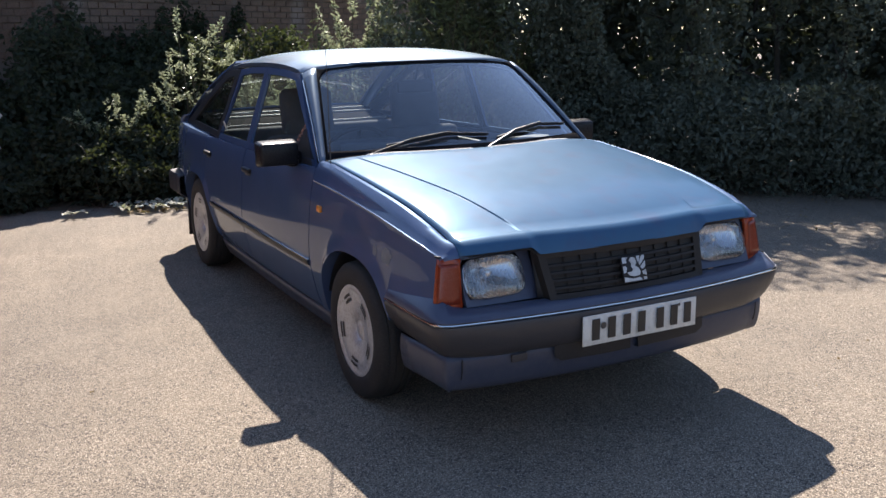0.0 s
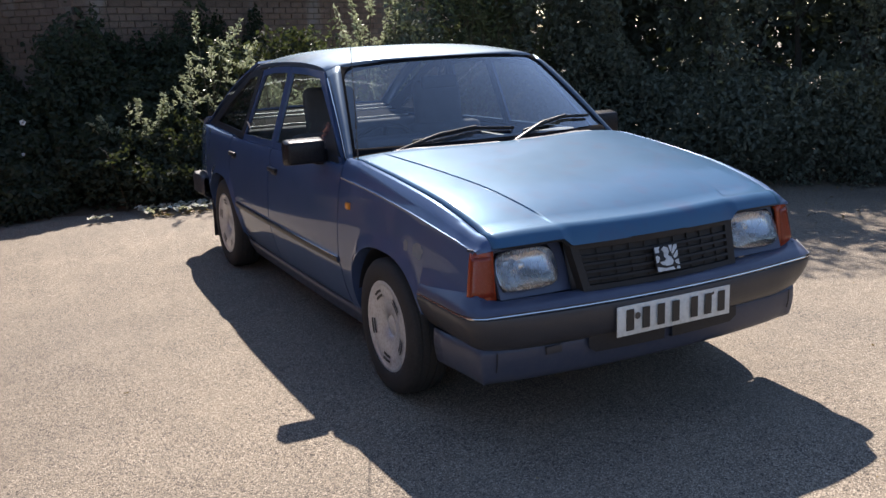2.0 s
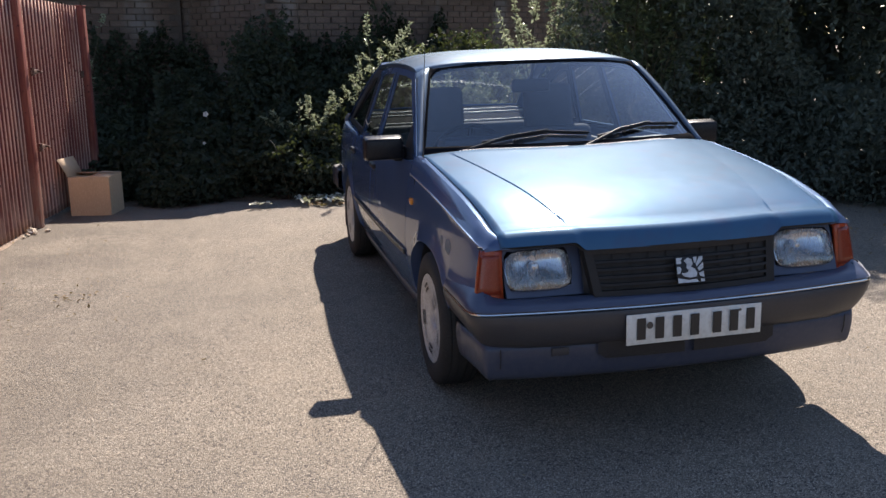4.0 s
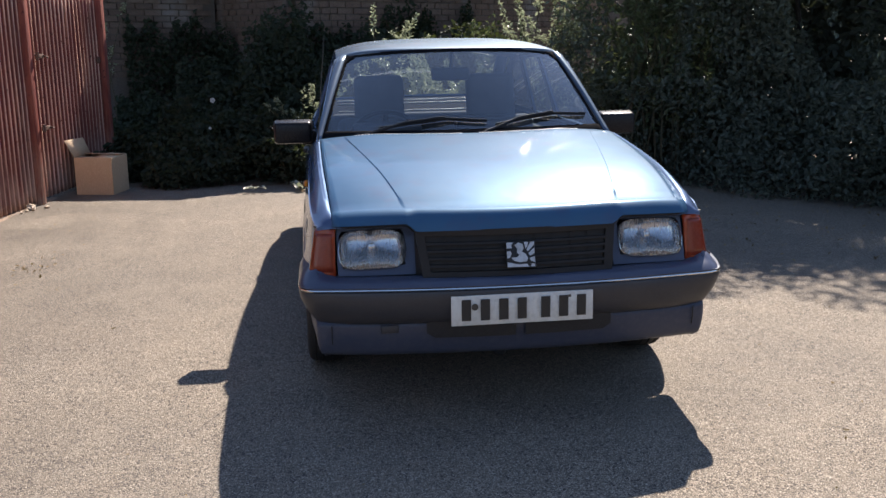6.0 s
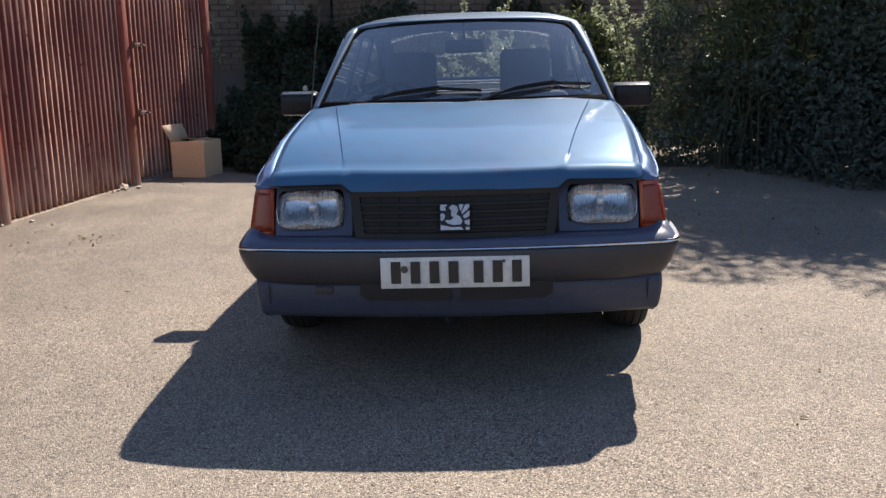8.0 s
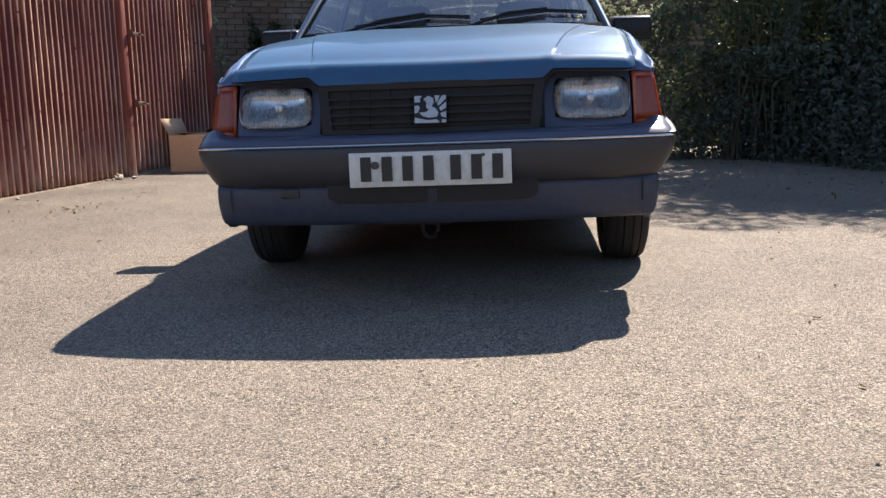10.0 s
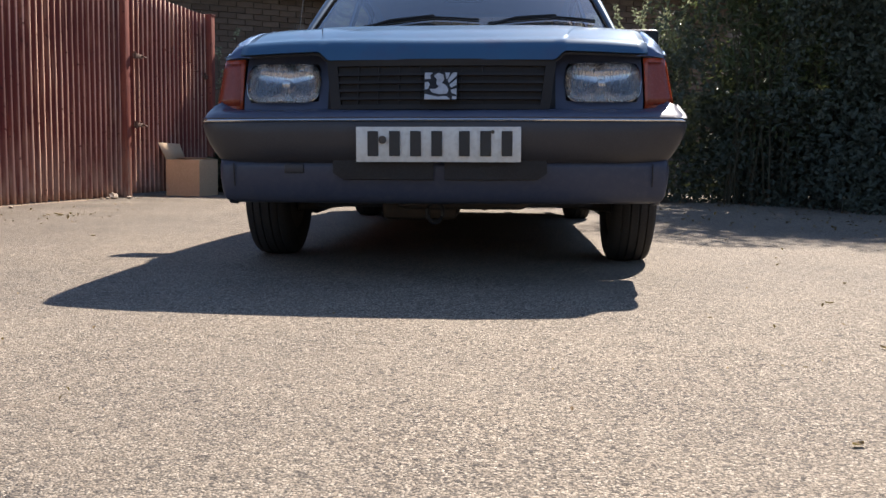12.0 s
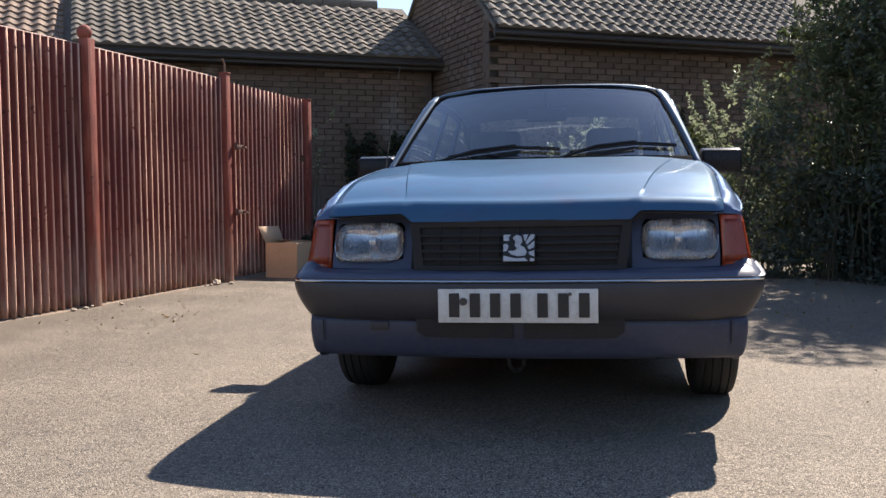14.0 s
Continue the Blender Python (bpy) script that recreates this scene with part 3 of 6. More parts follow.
# scuttle with its ribbed air intake
bm = bmesh.new()
grid(bm, [[(0.715 * i / 20, bonnet_rear(0.69 * i / 20) + dy, hood_z(0.69 * i / 20, bonnet_rear(0.69 * i / 20)) + dz) for i in range(-20, 21)] for dy, dz in ((-0.05, -0.03), (-0.01, -0.014), (0.012, -0.010), (0.045, -0.008), (0.085, -0.006))])
scuttle = part("scuttle_panel", bm, SHELF_DARK, car)
solid(scuttle, 0.006)
# Silver-grey ribs: the light they catch is put into the colour
bm = bmesh.new()
for i in range(-36, 37):
    x = 0.0148 * i
    if abs(i) < 3:
        continue
    y = bonnet_rear(x)
    box(bm, (x, y + 0.020, hood_z(x, y) - 0.005), (0.0065, 0.028, 0.009))
part("intake_ribs", bm, WHEEL, scuttle, kind="stuff")

# windscreen, its rubber seal and pillars
us, vs = steps(-1, 1, 24), steps(0, 1, 10)
bm = bmesh.new()
grid(bm, [[screen(u, v) for u in us] for v in vs])
windscreen = part("windscreen", bm, SCREEN, car, "dusty laminated windscreen", sharp=60, facing=(0, -1, 1))
bm = bmesh.new()
us, vs = steps(-1, 1, 64), steps(0, 1, 36)
edge = [(u, 0.0) for u in us] + [(1, v) for v in vs[1:]] + [(u, 1.0) for u in us[::-1][1:]] + [(-1, v) for v in vs[::-1][1:-1]]


def rounded(u, v, ru=0.13, rv=0.17):
    """Draws the upper corners of the screen opening in to an arc."""
    a, b = (abs(u) - 1 + ru) / ru, (v - 1 + rv) / rv
    if a <= 0 or b <= 0:
        return u, v
    k = math.hypot(a, b)
    return math.copysign(1 - ru + ru * a / k, u), 1 - rv + rv * b / k


outer = [screen(u * 1.014, v + (0.014 if v >= 1 else -0.05 if v <= 0 else 0), -0.002) for u, v in edge]
mid = [screen(*rounded(u, v), 0.008) for u, v in edge]
inner = [screen(0.996 * rounded(u, v)[0], 0.025 + 0.950 * rounded(u, v)[1], 0.003) for u, v in edge]
grid(bm, [outer, mid, inner], True)
part("screen_seal", bm, SHELF_DARK, windscreen, "black rubber seal", sharp=60)
for s in (-1, 1):
    bm = bmesh.new()
    rows = []
    for v in steps(-0.12, 1.0, 12):
        a = screen(s * 1.015, v, 0.006)
        y = a.y + 0.011 + 0.012 * v
        b = Vector((s * (glass_x(y, max(a.z, 0.87)) + 0.017), y + 0.004, a.z - 0.026))
        c = Vector((s * (glass_x(y + 0.05, max(a.z, 0.87)) - 0.008), y + 0.060, a.z - 0.02))
        m = a.lerp(b, 0.55) + Vector((s * 0.013, -0.006, 0.013)) * (1 - 0.7 * max(v, 0.0) ** 6)
        rows.append([a, a.lerp(m, 0.6) + Vector((0, -0.002, 0.003)), m, b, c] if s > 0 else [c, b, m, a.lerp(m, 0.6) + Vector((0, -0.002, 0.003)), a])
    grid(bm, rows)
    # Roof paint again: light on the pillar comes from its paler colour
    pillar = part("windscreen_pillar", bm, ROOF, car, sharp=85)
    solid(pillar, 0.01)
    bm = bmesh.new()
    line = [r[3] if s > 0 else r[1] for r in rows]
    tube(bm, [p + Vector((s * 0.002, 0, 0.001)) for p in line[1:-1]], 0.0030, 6)
    part("drip_rail", bm, CHROME, pillar, "thin bright drip rail")

# roof
bm = bmesh.new()
rows = []
for k, y in enumerate([1.70, 1.72, 1.76] + steps(1.82, 3.10, 16) + [3.15, 3.18]):
    r = []
    for i in range(-16, 17):
        u = i / 16
        zr = rail_z(y)
        xr = glass_x(y, zr) + 0.004
        yy = y + (0.098 * u * u if y < 2.4 else 0) * max(0, 1 - (y - 1.70) / 0.7) - (0.04 * u * u if y > 3.0 else 0)
        z = roof_c(yy) - (roof_c(yy) - zr) * (0.35 * u * u + 0.65 * abs(u) ** 5)
        if k < 4 and abs(u) > 0.8:
            yy += (0.055, 0.045, 0.030, 0.012)[k] * ((abs(u) - 0.8) / 0.2) ** 2
            z -= (0.010, 0.008, 0.005, 0.002)[k] * ((abs(u) - 0.8) / 0.2) ** 2
        if y > 3.12:
            z -= 0.012 if y < 3.16 else 0.026
        if k == 0:
            z -= 0.012
        r.append((xr * math.copysign(abs(u) ** 0.9, u), yy, z))
    r = [(r[0][0] - 0.004, r[0][1], r[0][2] - 0.022)] + r + [(r[-1][0] + 0.004, r[-1][1], r[-1][2] - 0.022)]
    rows.append(r)
grid(bm, rows)
roof = part("roof", bm, ROOF, car, "blue roof with its sky sheen put into the colour", sharp=50)
solid(roof, 0.012)


def door(name, s, y0, y1, window, yc=None):
    """A side door: pressed skin, window frame, pane, handle and rubbing strip."""
    ys = steps(y0 + 0.003, y1 - 0.003, 14) if yc is None else sorted([y for y in arch_steps(yc) if y0 + 0.003 < y < y1 - 0.003] + steps(y0 + 0.003, y1 - 0.003, 10))
    low = (lambda y: 0.262) if yc is None else (lambda y: arch(y, yc, 0.262))
    bm = bmesh.new()

    def over(y):
        z = belt_z(y)
        return [(s * (side_x(y, z) - 0.006), y, z + 0.010), (s * (side_x(y, z) - 0.02), y, z + 0.012)]

    d = part(name, skin(bm, s, ys, low, belt_z, over), PAINT, car, sharp=40)

    def on(y, z, lift=0.0):
        return (s * (glass_x(y, z) + lift), y, z)

    def toward(poly, k):
        cy, cz = sum(p[0] for p in poly) / len(poly), sum(p[1] for p in poly) / len(poly)
        out = []
        for y, z in poly:
            dy, dz = cy - y, cz - z
            out.append((y + math.copysign(min(k, abs(dy)), dy), z + math.copysign(min(k, abs(dz)), dz)))
        return out

    def fine(poly):
        out = []
        for (a, b), (c, e) in zip(poly, poly[1:] + poly[:1]):
            out += [(a + (c - a) * t, b + (e - b) * t) for t in (0, 0.25, 0.5, 0.75)]
        return out

    o, i = fine(window), fine(toward(window, 0.034))
    bm = bmesh.new()
    grid(bm, [[on(*p, -0.016) for p in o], [on(*p, 0.002) for p in o], [on(*p, 0.003) for p in i], [on(*p, -0.012) for p in i]], True)
    part("window_frame", bm, PAINT, d, sharp=40)
    bm = bmesh.new()
    grid(bm, [[on(*p, -0.0185) for p in o], [on(*p, -0.0150) for p in i]], True)
    solid(part("inner_trim", bm, SHELF_DARK, d, "dark inner trim"), 0.002, 0.0)
    bm = bmesh.new()
    g = fine(toward(window, 0.022))
    bm.faces.new([bm.verts.new(on(*p, -0.006)) for p in g])
    bmesh.ops.triangulate(bm, faces=bm.faces)
    part("window_pane", bm, GLASS, d, facing=(s, 0, 0))
    bm = bmesh.new()
    strip = [y for y in steps(y0 + 0.006, y1 - 0.006, 12) if yc is None or arch(y, yc, 0.26) < 0.465]
    for z0, z1, lift, mat_at in ((0.462, 0.488, 0.010, BLACK), (0.4885, 0.4925, 0.0105, CHROME)):
        b2 = bmesh.new()
        grid(b2, [[(s * (side_x(y, z0) - 0.001), y, z0), (s * (side_x(y, z0) + lift), y, z0 + 0.003), (s * (side_x(y, z1) + lift), y, z1 - 0.003), (s * (side_x(y, z1) - 0.001), y, z1)] for y in (strip if s < 0 else strip[::-1])])
        part("rubbing_strip" if mat_at is BLACK else "bright_strip", b2, mat_at, d, "black side moulding" if mat_at is BLACK else "thin bright strip")
    bm.free()
    hy = y1 - 0.10
    bm = bmesh.new()
    box(bm, (s * (side_x(hy, 0.778) + 0.010), hy, 0.778), (0.024, 0.125, 0.026), bev=0.008)
    box(bm, (s * side_x(hy, 0.778), hy, 0.760), (0.008, 0.10, 0.028), bev=0.003)
    part("door_handle", bm, BLACK, d, "black door handle")
    return d


front_window = [(1.395, 0.892), (1.868, 1.288), (2.10, 1.302), (2.368, 1.304), (2.372, 0.880)]
rear_window = [(2.378, 0.880), (2.374, 1.304), (2.65, 1.296), (2.87, 1.274), (2.995, 0.872)]
for s in (-1, 1):
    fd = door("front_door", s, 1.338, 2.372, front_window)
    door("rear_door", s, 2.376, 3.20, rear_window, AXLE_R)
    # blank corner behind the mirror
    bm = bmesh.new()
    tri = [(1.43, 0.898), (1.60, 1.045), (1.625, 1.045), (1.66, 0.89)]
    prism(bm, [(s * (glass_x(y, z) + 0.003), y, z) for y, z in tri], [(s * (glass_x(y, z) - 0.012), y, z) for y, z in tri])
    bmesh.ops.recalc_face_normals(bm, faces=bm.faces)
    part("corner_panel", bm, BLACK, fd, "black corner panel behind the mirror")
    # door mirror: tapered housing on a short arm
    bm = bmesh.new()
    box(bm, (s * 0.834, 1.578, 0.946), (0.196, 0.085, 0.122), bev=0.018, seg=3)
    for v in bm.verts:
        if v.co.y < 1.565:
            v.co.z = 0.946 + (v.co.z - 0.946) * 0.86
            v.co.x = s * 0.834 + (v.co.x - s * 0.834) * 0.94
    box(bm, (s * 0.755, 1.595, 0.918), (0.07, 0.06, 0.075), bev=0.014)
    mirror = part("door_mirror", bm, MIRROR_BLACK, car, "black plastic door mirror")
    bm = bmesh.new()
    box(bm, (s * 0.834, 1.6215, 0.948), (0.176, 0.004, 0.102), bev=0.0015)
    part("mirror_glass", bm, CHROME, mirror, "mirror glass")
    # sill, its shade put into the darker blue
    bm = bmesh.new()
    ys = [y for y in steps(1.20, 3.06, 20)]
    grid(bm, [[(s * (side_x(y, 0.17) - 0.06), y, 0.158), (s * side_x(y, 0.17), y, 0.162), (s * (side_x(y, 0.22)), y, 0.215), (s * (side_x(y, 0.258) - 0.004), y, 0.257)] for y in (ys if s > 0 else ys[::-1])])
    solid(part("sill", bm, DAM, car, "sill in blue darkened for shade"), 0.005)
    # rear quarter
    ys = sorted([y for y in arch_steps(AXLE_R) if y > 3.205] + [3.205, 3.82, 3.90, 3.98, 4.06, 4.13, 4.19, 4.235])

    def over(y, s=s):
        z = belt_z(y)
        return [(s * (side_x(y, z) - 0.010), y, z + 0.014), (s * (side_x(y, z) - 0.05), y, z + 0.02)]

    q = part("rear_quarter", skin(bmesh.new(), s, ys, lambda y: max(arch(y, AXLE_R, 0.20), 0.20), belt_z, over), PAINT, car, sharp=40)
    bm = bmesh.new()
    qo = [(3.005, 0.876), (2.885, 1.272), (3.03, 1.272), (3.16, 1.250), (3.60, 1.075), (4.10, 0.880)]
    qi = [(3.050, 0.910), (2.960, 1.232), (3.03, 1.232), (3.14, 1.212), (3.50, 1.060), (3.80, 0.915)]
    grid(bm, [[(s * (glass_x(y, z) + k), y, z) for y, z in p] for p, k in ((qo, -0.015), (qo, 0.002), (qi, 0.003), (qi, -0.01))], True)
    part("quarter_pillar", bm, BLACK, q, "black window pillar")
    bm = bmesh.new()
    bm.faces.new([bm.verts.new((s * (glass_x(y, z) - 0.006), y, z)) for y, z in qi])
    part("quarter_pane", bm, DARKGLASS, q, facing=(s, 0, 0))
    # rear mud flap
    bm = bmesh.new()
    box(bm, (s * 0.685, 3.815, 0.255), (0.17, 0.010, 0.24), rot=Euler((radians(6), 0, 0)).to_matrix().to_4x4(), bev=0.003)
    part("mud_flap", bm, BLACK, car, "black rubber mud flap")

bm = bmesh.new()
box(bm, (-glass_x(2.915, 0.955) - 0.001, 2.915, 0.955), (0.002, 0.034, 0.050), rot=Matrix.Rotation(radians(-18), 4, "Y"))
part("window_sticker", bm, PLATE, car, "small white window sticker")

# two dull grey patches on the wing
PATCH_GREY = surface("dull_grey_patch", (0.20, 0.20, 0.20), (0.15, 0.155, 0.16), 30, 0.8, 0, 200, 0.3, 0.001)
for y, z, ry, rz, name, lab in ((0.535, 0.672, 0.042, 0.030, "filler_patch", "dull grey patch"), (0.640, 0.676, 0.018, 0.024, "paint_chip", "small dull grey mark")):
    bm = bmesh.new()
    ring_pts = []
    for k in range(18):
        a = 2 * math.pi * k / 18
        w = 1 + 0.35 * noise.noise((2 * math.cos(a) + y * 30, 2 * math.sin(a), z * 9))
        yy, zz = y + ry * w * math.cos(a), z + rz * w * math.sin(a)
        ring_pts.append((-side_x(yy, zz) - 0.0012, yy, zz))
    bm.faces.new([bm.verts.new(p) for p in ring_pts])
    part(name, bm, PATCH_GREY, car, lab, facing=(-1, 0, 0))

# tailgate: frame, rear screen, panel, lamps
bm = bmesh.new()
us = steps(-1, 1, 16)
rim = [(u, 0.0) for u in us] + [(1, v) for v in steps(0, 1, 8)[1:]] + [(u, 1.0) for u in us[::-1][1:]] + [(-1, v) for v in steps(0, 1, 8)[::-1][1:-1]]
grid(bm, [[back_glass(u * 1.06, -0.03 + 1.06 * v, -0.01) for u, v in rim], [back_glass(u * 1.05, -0.02 + 1.05 * v, 0.006) for u, v in rim], [back_glass(u * 0.93, 0.05 + 0.9 * v, 0.004) for u, v in rim], [back_glass(u * 0.93, 0.05 + 0.9 * v, -0.01) for u, v in rim]], True)
tailgate = part("tailgate", bm, PAINT, car, sharp=45)
bm = bmesh.new()
grid(bm, [[back_glass(u * 0.96, 0.03 + v * 0.94) for u in us] for v in steps(0, 1, 8)])
part("rear_screen", bm, GLASS, tailgate, facing=(0, 0.4, 1))
bm = bmesh.new()
grid(bm, [[(0.66 * u * k, y - 0.05 * u * u, z) for u in us] for y, z, k in ((4.08, 0.935, 1.0), (4.17, 0.925, 1.03), (4.215, 0.895, 1.05), (4.235, 0.80, 1.06), (4.24, 0.62, 1.06), (4.22, 0.50, 1.05))])
solid(part("tail_panel", bm, PAINT, tailgate), 0.006)
for s in (-1, 1):
    bm = bmesh.new()
    box(bm, (s * 0.55, 4.225, 0.71), (0.24, 0.05, 0.15), rot=Euler((0, 0, s * radians(-6))).to_matrix().to_4x4(), bev=0.012)
    part("tail_lamp", bm, RED_LENS, car, "red tail lamp")

# inner shell, floor and bulkheads; one unseen box is added to stop a sun leak
for name, c, sz in (("floor_pan", (0, 2.35, 0.235), (1.36, 3.0, 0.07)), ("bulkhead", (0, 1.262, 0.550), (1.36, 0.05, 0.690)), ("plenum", (0, 1.262, 0.922), (0.96, 0.05, 0.075)), ("front_panel", (0, 0.36, 0.52), (1.0, 0.05, 0.30)), ("rear_panel", (0, 4.10, 0.52), (1.26, 0.05, 0.55)),
                    ("inner_side", (-0.69, 2.12, 0.52), (0.05, 1.76, 0.62)), ("inner_side", (0.69, 2.12, 0.52), (0.05, 1.76, 0.62)), ("inner_wing", (-0.50, AXLE_F, 0.515), (0.05, 0.95, 0.43)), ("inner_wing", (0.50, AXLE_F, 0.515), (0.05, 0.95, 0.43)),
                    ("inner_quarter", (-0.57, AXLE_R, 0.47), (0.05, 0.95, 0.62)), ("inner_quarter", (0.57, AXLE_R, 0.47), (0.05, 0.95, 0.62))):
    part(name, box(bmesh.new(), c, sz, bev=0.012), TRIM_IN, car)
for s in (-1, 1):
    for yc in (AXLE_F, AXLE_R):
        bm = bmesh.new()
        rows = [[(s * x, yc + 0.372 * math.cos(a), 0.26 + 0.372 * math.sin(a)) for a in steps(0.14, math.pi - 0.14, 20)] for x in (0.48, 0.755 if yc == AXLE_F else 0.745)]
        grid(bm, rows)
        part("wheel_arch_liner", bm, BLACK, car)

# underside: sump, cross member, exhaust, arms, towing eye
bm = bmesh.new()
box(bm, (0.06, 0.62, 0.285), (0.50, 0.44, 0.14), bev=0.04)
box(bm, (-0.12, 0.80, 0.21), (0.30, 0.26, 0.10), bev=0.03)
part("sump", bm, METAL, car)
bm = bmesh.new()
box(bm, (0, 1.05, 0.24), (1.02, 0.14, 0.08), bev=0.02)
part("cross_member", bm, METAL, car)
bm = bmesh.new()
tube(bm, [(0.14, 0.85, 0.22), (0.12, 1.3, 0.185), (0.10, 2.6, 0.185), (0.30, 3.1, 0.21), (0.34, 4.2, 0.23)], 0.024, 10)
tube(bm, [(0.32, 3.62, 0.215), (0.33, 4.05, 0.222)], 0.085, 14)
part("exhaust_pipe", bm, RUST, car)
for s in (-1, 1):
    bm = bmesh.new()
    tube(bm, [(s * 0.34, 0.98, 0.235), (s * 0.64, AXLE_F, 0.205)], [0.030, 0.022], 8)
    tube(bm, [(s * 0.36, 0.70, 0.29), (s * 0.66, AXLE_F, 0.283)], 0.016, 8)
    part("suspension_arm", bm, METAL, car)
    bm = bmesh.new()
    tube(bm, [(s * 0.35, 3.05, 0.24), (s * 0.66, AXLE_R, 0.24)], 0.030, 8)
    part("trailing_arm", bm, METAL, car)
bm = bmesh.new()
tube(bm, [(-0.03 + 0.028 * math.cos(a), 0.27, 0.215 + 0.036 * math.sin(a)) for a in steps(0, 2 * math.pi, 16)], 0.008, 6, False)
tube(bm, [(-0.03, 0.27, 0.25), (-0.03, 0.29, 0.34)], 0.010, 6)
part("towing_eye", bm, BLACK, car)

# wheels
tyre_profile = [(-0.060, 0.176), (-0.076, 0.186), (-0.084, 0.215), (-0.083, 0.250), (-0.076, 0.272), (-0.066, 0.281), (-0.050, 0.2845), (-0.047, 0.280), (-0.043, 0.285), (-0.020, 0.287), (-0.018, 0.281), (-0.013, 0.287), (0.013, 0.287), (0.018, 0.281), (0.020, 0.287), (0.043, 0.285), (0.047, 0.280), (0.050, 0.2845), (0.066, 0.281), (0.076, 0.272), (0.084, 0.25), (0.084, 0.215), (0.076, 0.186), (0.060, 0.176)]
bm = bmesh.new()
lathe(bm, tyre_profile, 56)
bm.normal_update()
tyre_bm = bm
rim_bm = lathe(bmesh.new(), [(0.06, 0.0), (0.055, 0.08), (0.030, 0.13), (-0.01, 0.160), (-0.058, 0.178), (-0.066, 0.183), (0.066, 0.180), (0.060, 0.16), (0.06, 0.0)], 40)
trim_bm = lathe(bmesh.new(), [(-0.050, 0.0), (-0.052, 0.034), (-0.049, 0.043), (-0.056, 0.048), (-0.064, 0.086), (-0.071, 0.128), (-0.075, 0.156), (-0.0735, 0.169), (-0.077, 0.175), (-0.079, 0.188), (-0.076, 0.193), (-0.060, 0.186)], 56)
slot_bms = []
for j, rr in ((0, 0.130), (1, 0.150)):
    half = 0.25 - 0.03 * j
    b = bmesh.new()
    grid(b, [[(-0.0730 - 0.0026 * j, (rr - 0.0055) * math.cos(t), (rr - 0.0055) * math.sin(t)) for t in steps(-half, half, 6)], [(-0.0747 - 0.0026 * j, (rr + 0.0055) * math.cos(t), (rr + 0.0055) * math.sin(t)) for t in steps(-half, half, 6)]])
    slot_bms.append(b)
hub_bm = lathe(bmesh.new(), [(-0.0515, 0.0), (-0.0535, 0.010), (-0.0530, 0.027), (-0.0505, 0.030)], 28)
first = {}
for s in (-1, 1):
    for yc, x in ((AXLE_F, 0.704), (AXLE_R, 0.700)):
        at = Matrix.Translation((s * x, yc, HUB + 0.003)) @ Matrix.Rotation(0 if s < 0 else math.pi, 4, "Z") @ Matrix.Rotation(0.7 * yc, 4, "X")
        if not first:
            w = part("wheel", rim_bm, METAL, car, "steel wheel", at)
            first["wheel"] = w.data
            for name, b, m, lab in (("tyre", tyre_bm, RUBBER, "worn black tyre"), ("wheel_trim", trim_bm, WHEEL, "silver plastic wheel trim"), ("hub_cap", hub_bm, WHEEL, "")):
                first[name] = (part(name, b, m, w, lab, sharp=50).data, lab)
            slots = []
            for b in slot_bms:
                me = bpy.data.meshes.new("slot")
                b.to_mesh(me)
                b.free()
                me.materials.append(BLACK)
                slots.append(me)
        else:
            w = linked("wheel", first["wheel"], car, "steel wheel", at)
            for name in ("tyre", "wheel_trim", "hub_cap"):
                linked(name, first[name][0], w, first[name][1])
        for k in range(10):
            linked("slot", slots[k % 2], w, at=Matrix.Rotation(2 * math.pi * (k // 2 + 0.35) / 5, 4, "X"))

# front bumper: one moulding that wraps round to the wheel arches


def bumper_line():
    """The plan of the front bumper, from one wheel arch to the other."""
    pts = [(0.800, 0.490), (0.800, 0.36), (0.800, 0.26), (0.800, 0.185), (0.797, 0.138), (0.788, 0.106), (0.771, 0.083), (0.744, 0.068), (0.71, 0.061)] + [(x, 0.060 * (x / 0.70) ** 2) for x in steps(0.66, 0.0, 14)]
    pts += [(-x, y) for x, y in pts[-2::-1]]
    return pts


def bumper_rows(profile):
    rows = []
    line = bumper_line()
    for off, z, *tuck in profile:
        r = []
        for i, (x, y) in enumerate(line):
            ends = min(1.0, max(0.0, (abs(x) - 0.60) / 0.16))
            a, b = line[max(i - 1, 0)], line[min(i + 1, len(line) - 1)]
            t = Vector((b[0] - a[0], b[1] - a[1])).normalized()
            nrm = Vector((t.y, -t.x))
            d = off + sum(tuck) * ends
            r.append((x + nrm.x * d, y + nrm.y * d, z))
        rows.append(r)
    return rows


bm = bmesh.new()
grid(bm, bumper_rows([(0.085, 0.540), (0.050, 0.538), (0.020, 0.532), (0.006, 0.5275), (0.004, 0.5185), (-0.005, 0.517, 0.004), (-0.009, 0.507, 0.006), (-0.008, 0.480, 0.012), (-0.003, 0.448, 0.021), (0.005, 0.424, 0.028), (0.017, 0.402, 0.032), (0.032, 0.390, 0.032), (0.055, 0.384, 0.022), (0.085, 0.382)]))
bumper = part("front_bumper", bm, PLASTIC, car, "grey-black plastic bumper", sharp=50)
solid(bumper, 0.008)
bm = bmesh.new()
rows = bumper_rows([(0.085, 0.557), (0.060, 0.5605), (0.034, 0.5555), (0.012, 0.5450), (-0.001, 0.5330), (-0.0005, 0.5300), (0.006, 0.5292)])
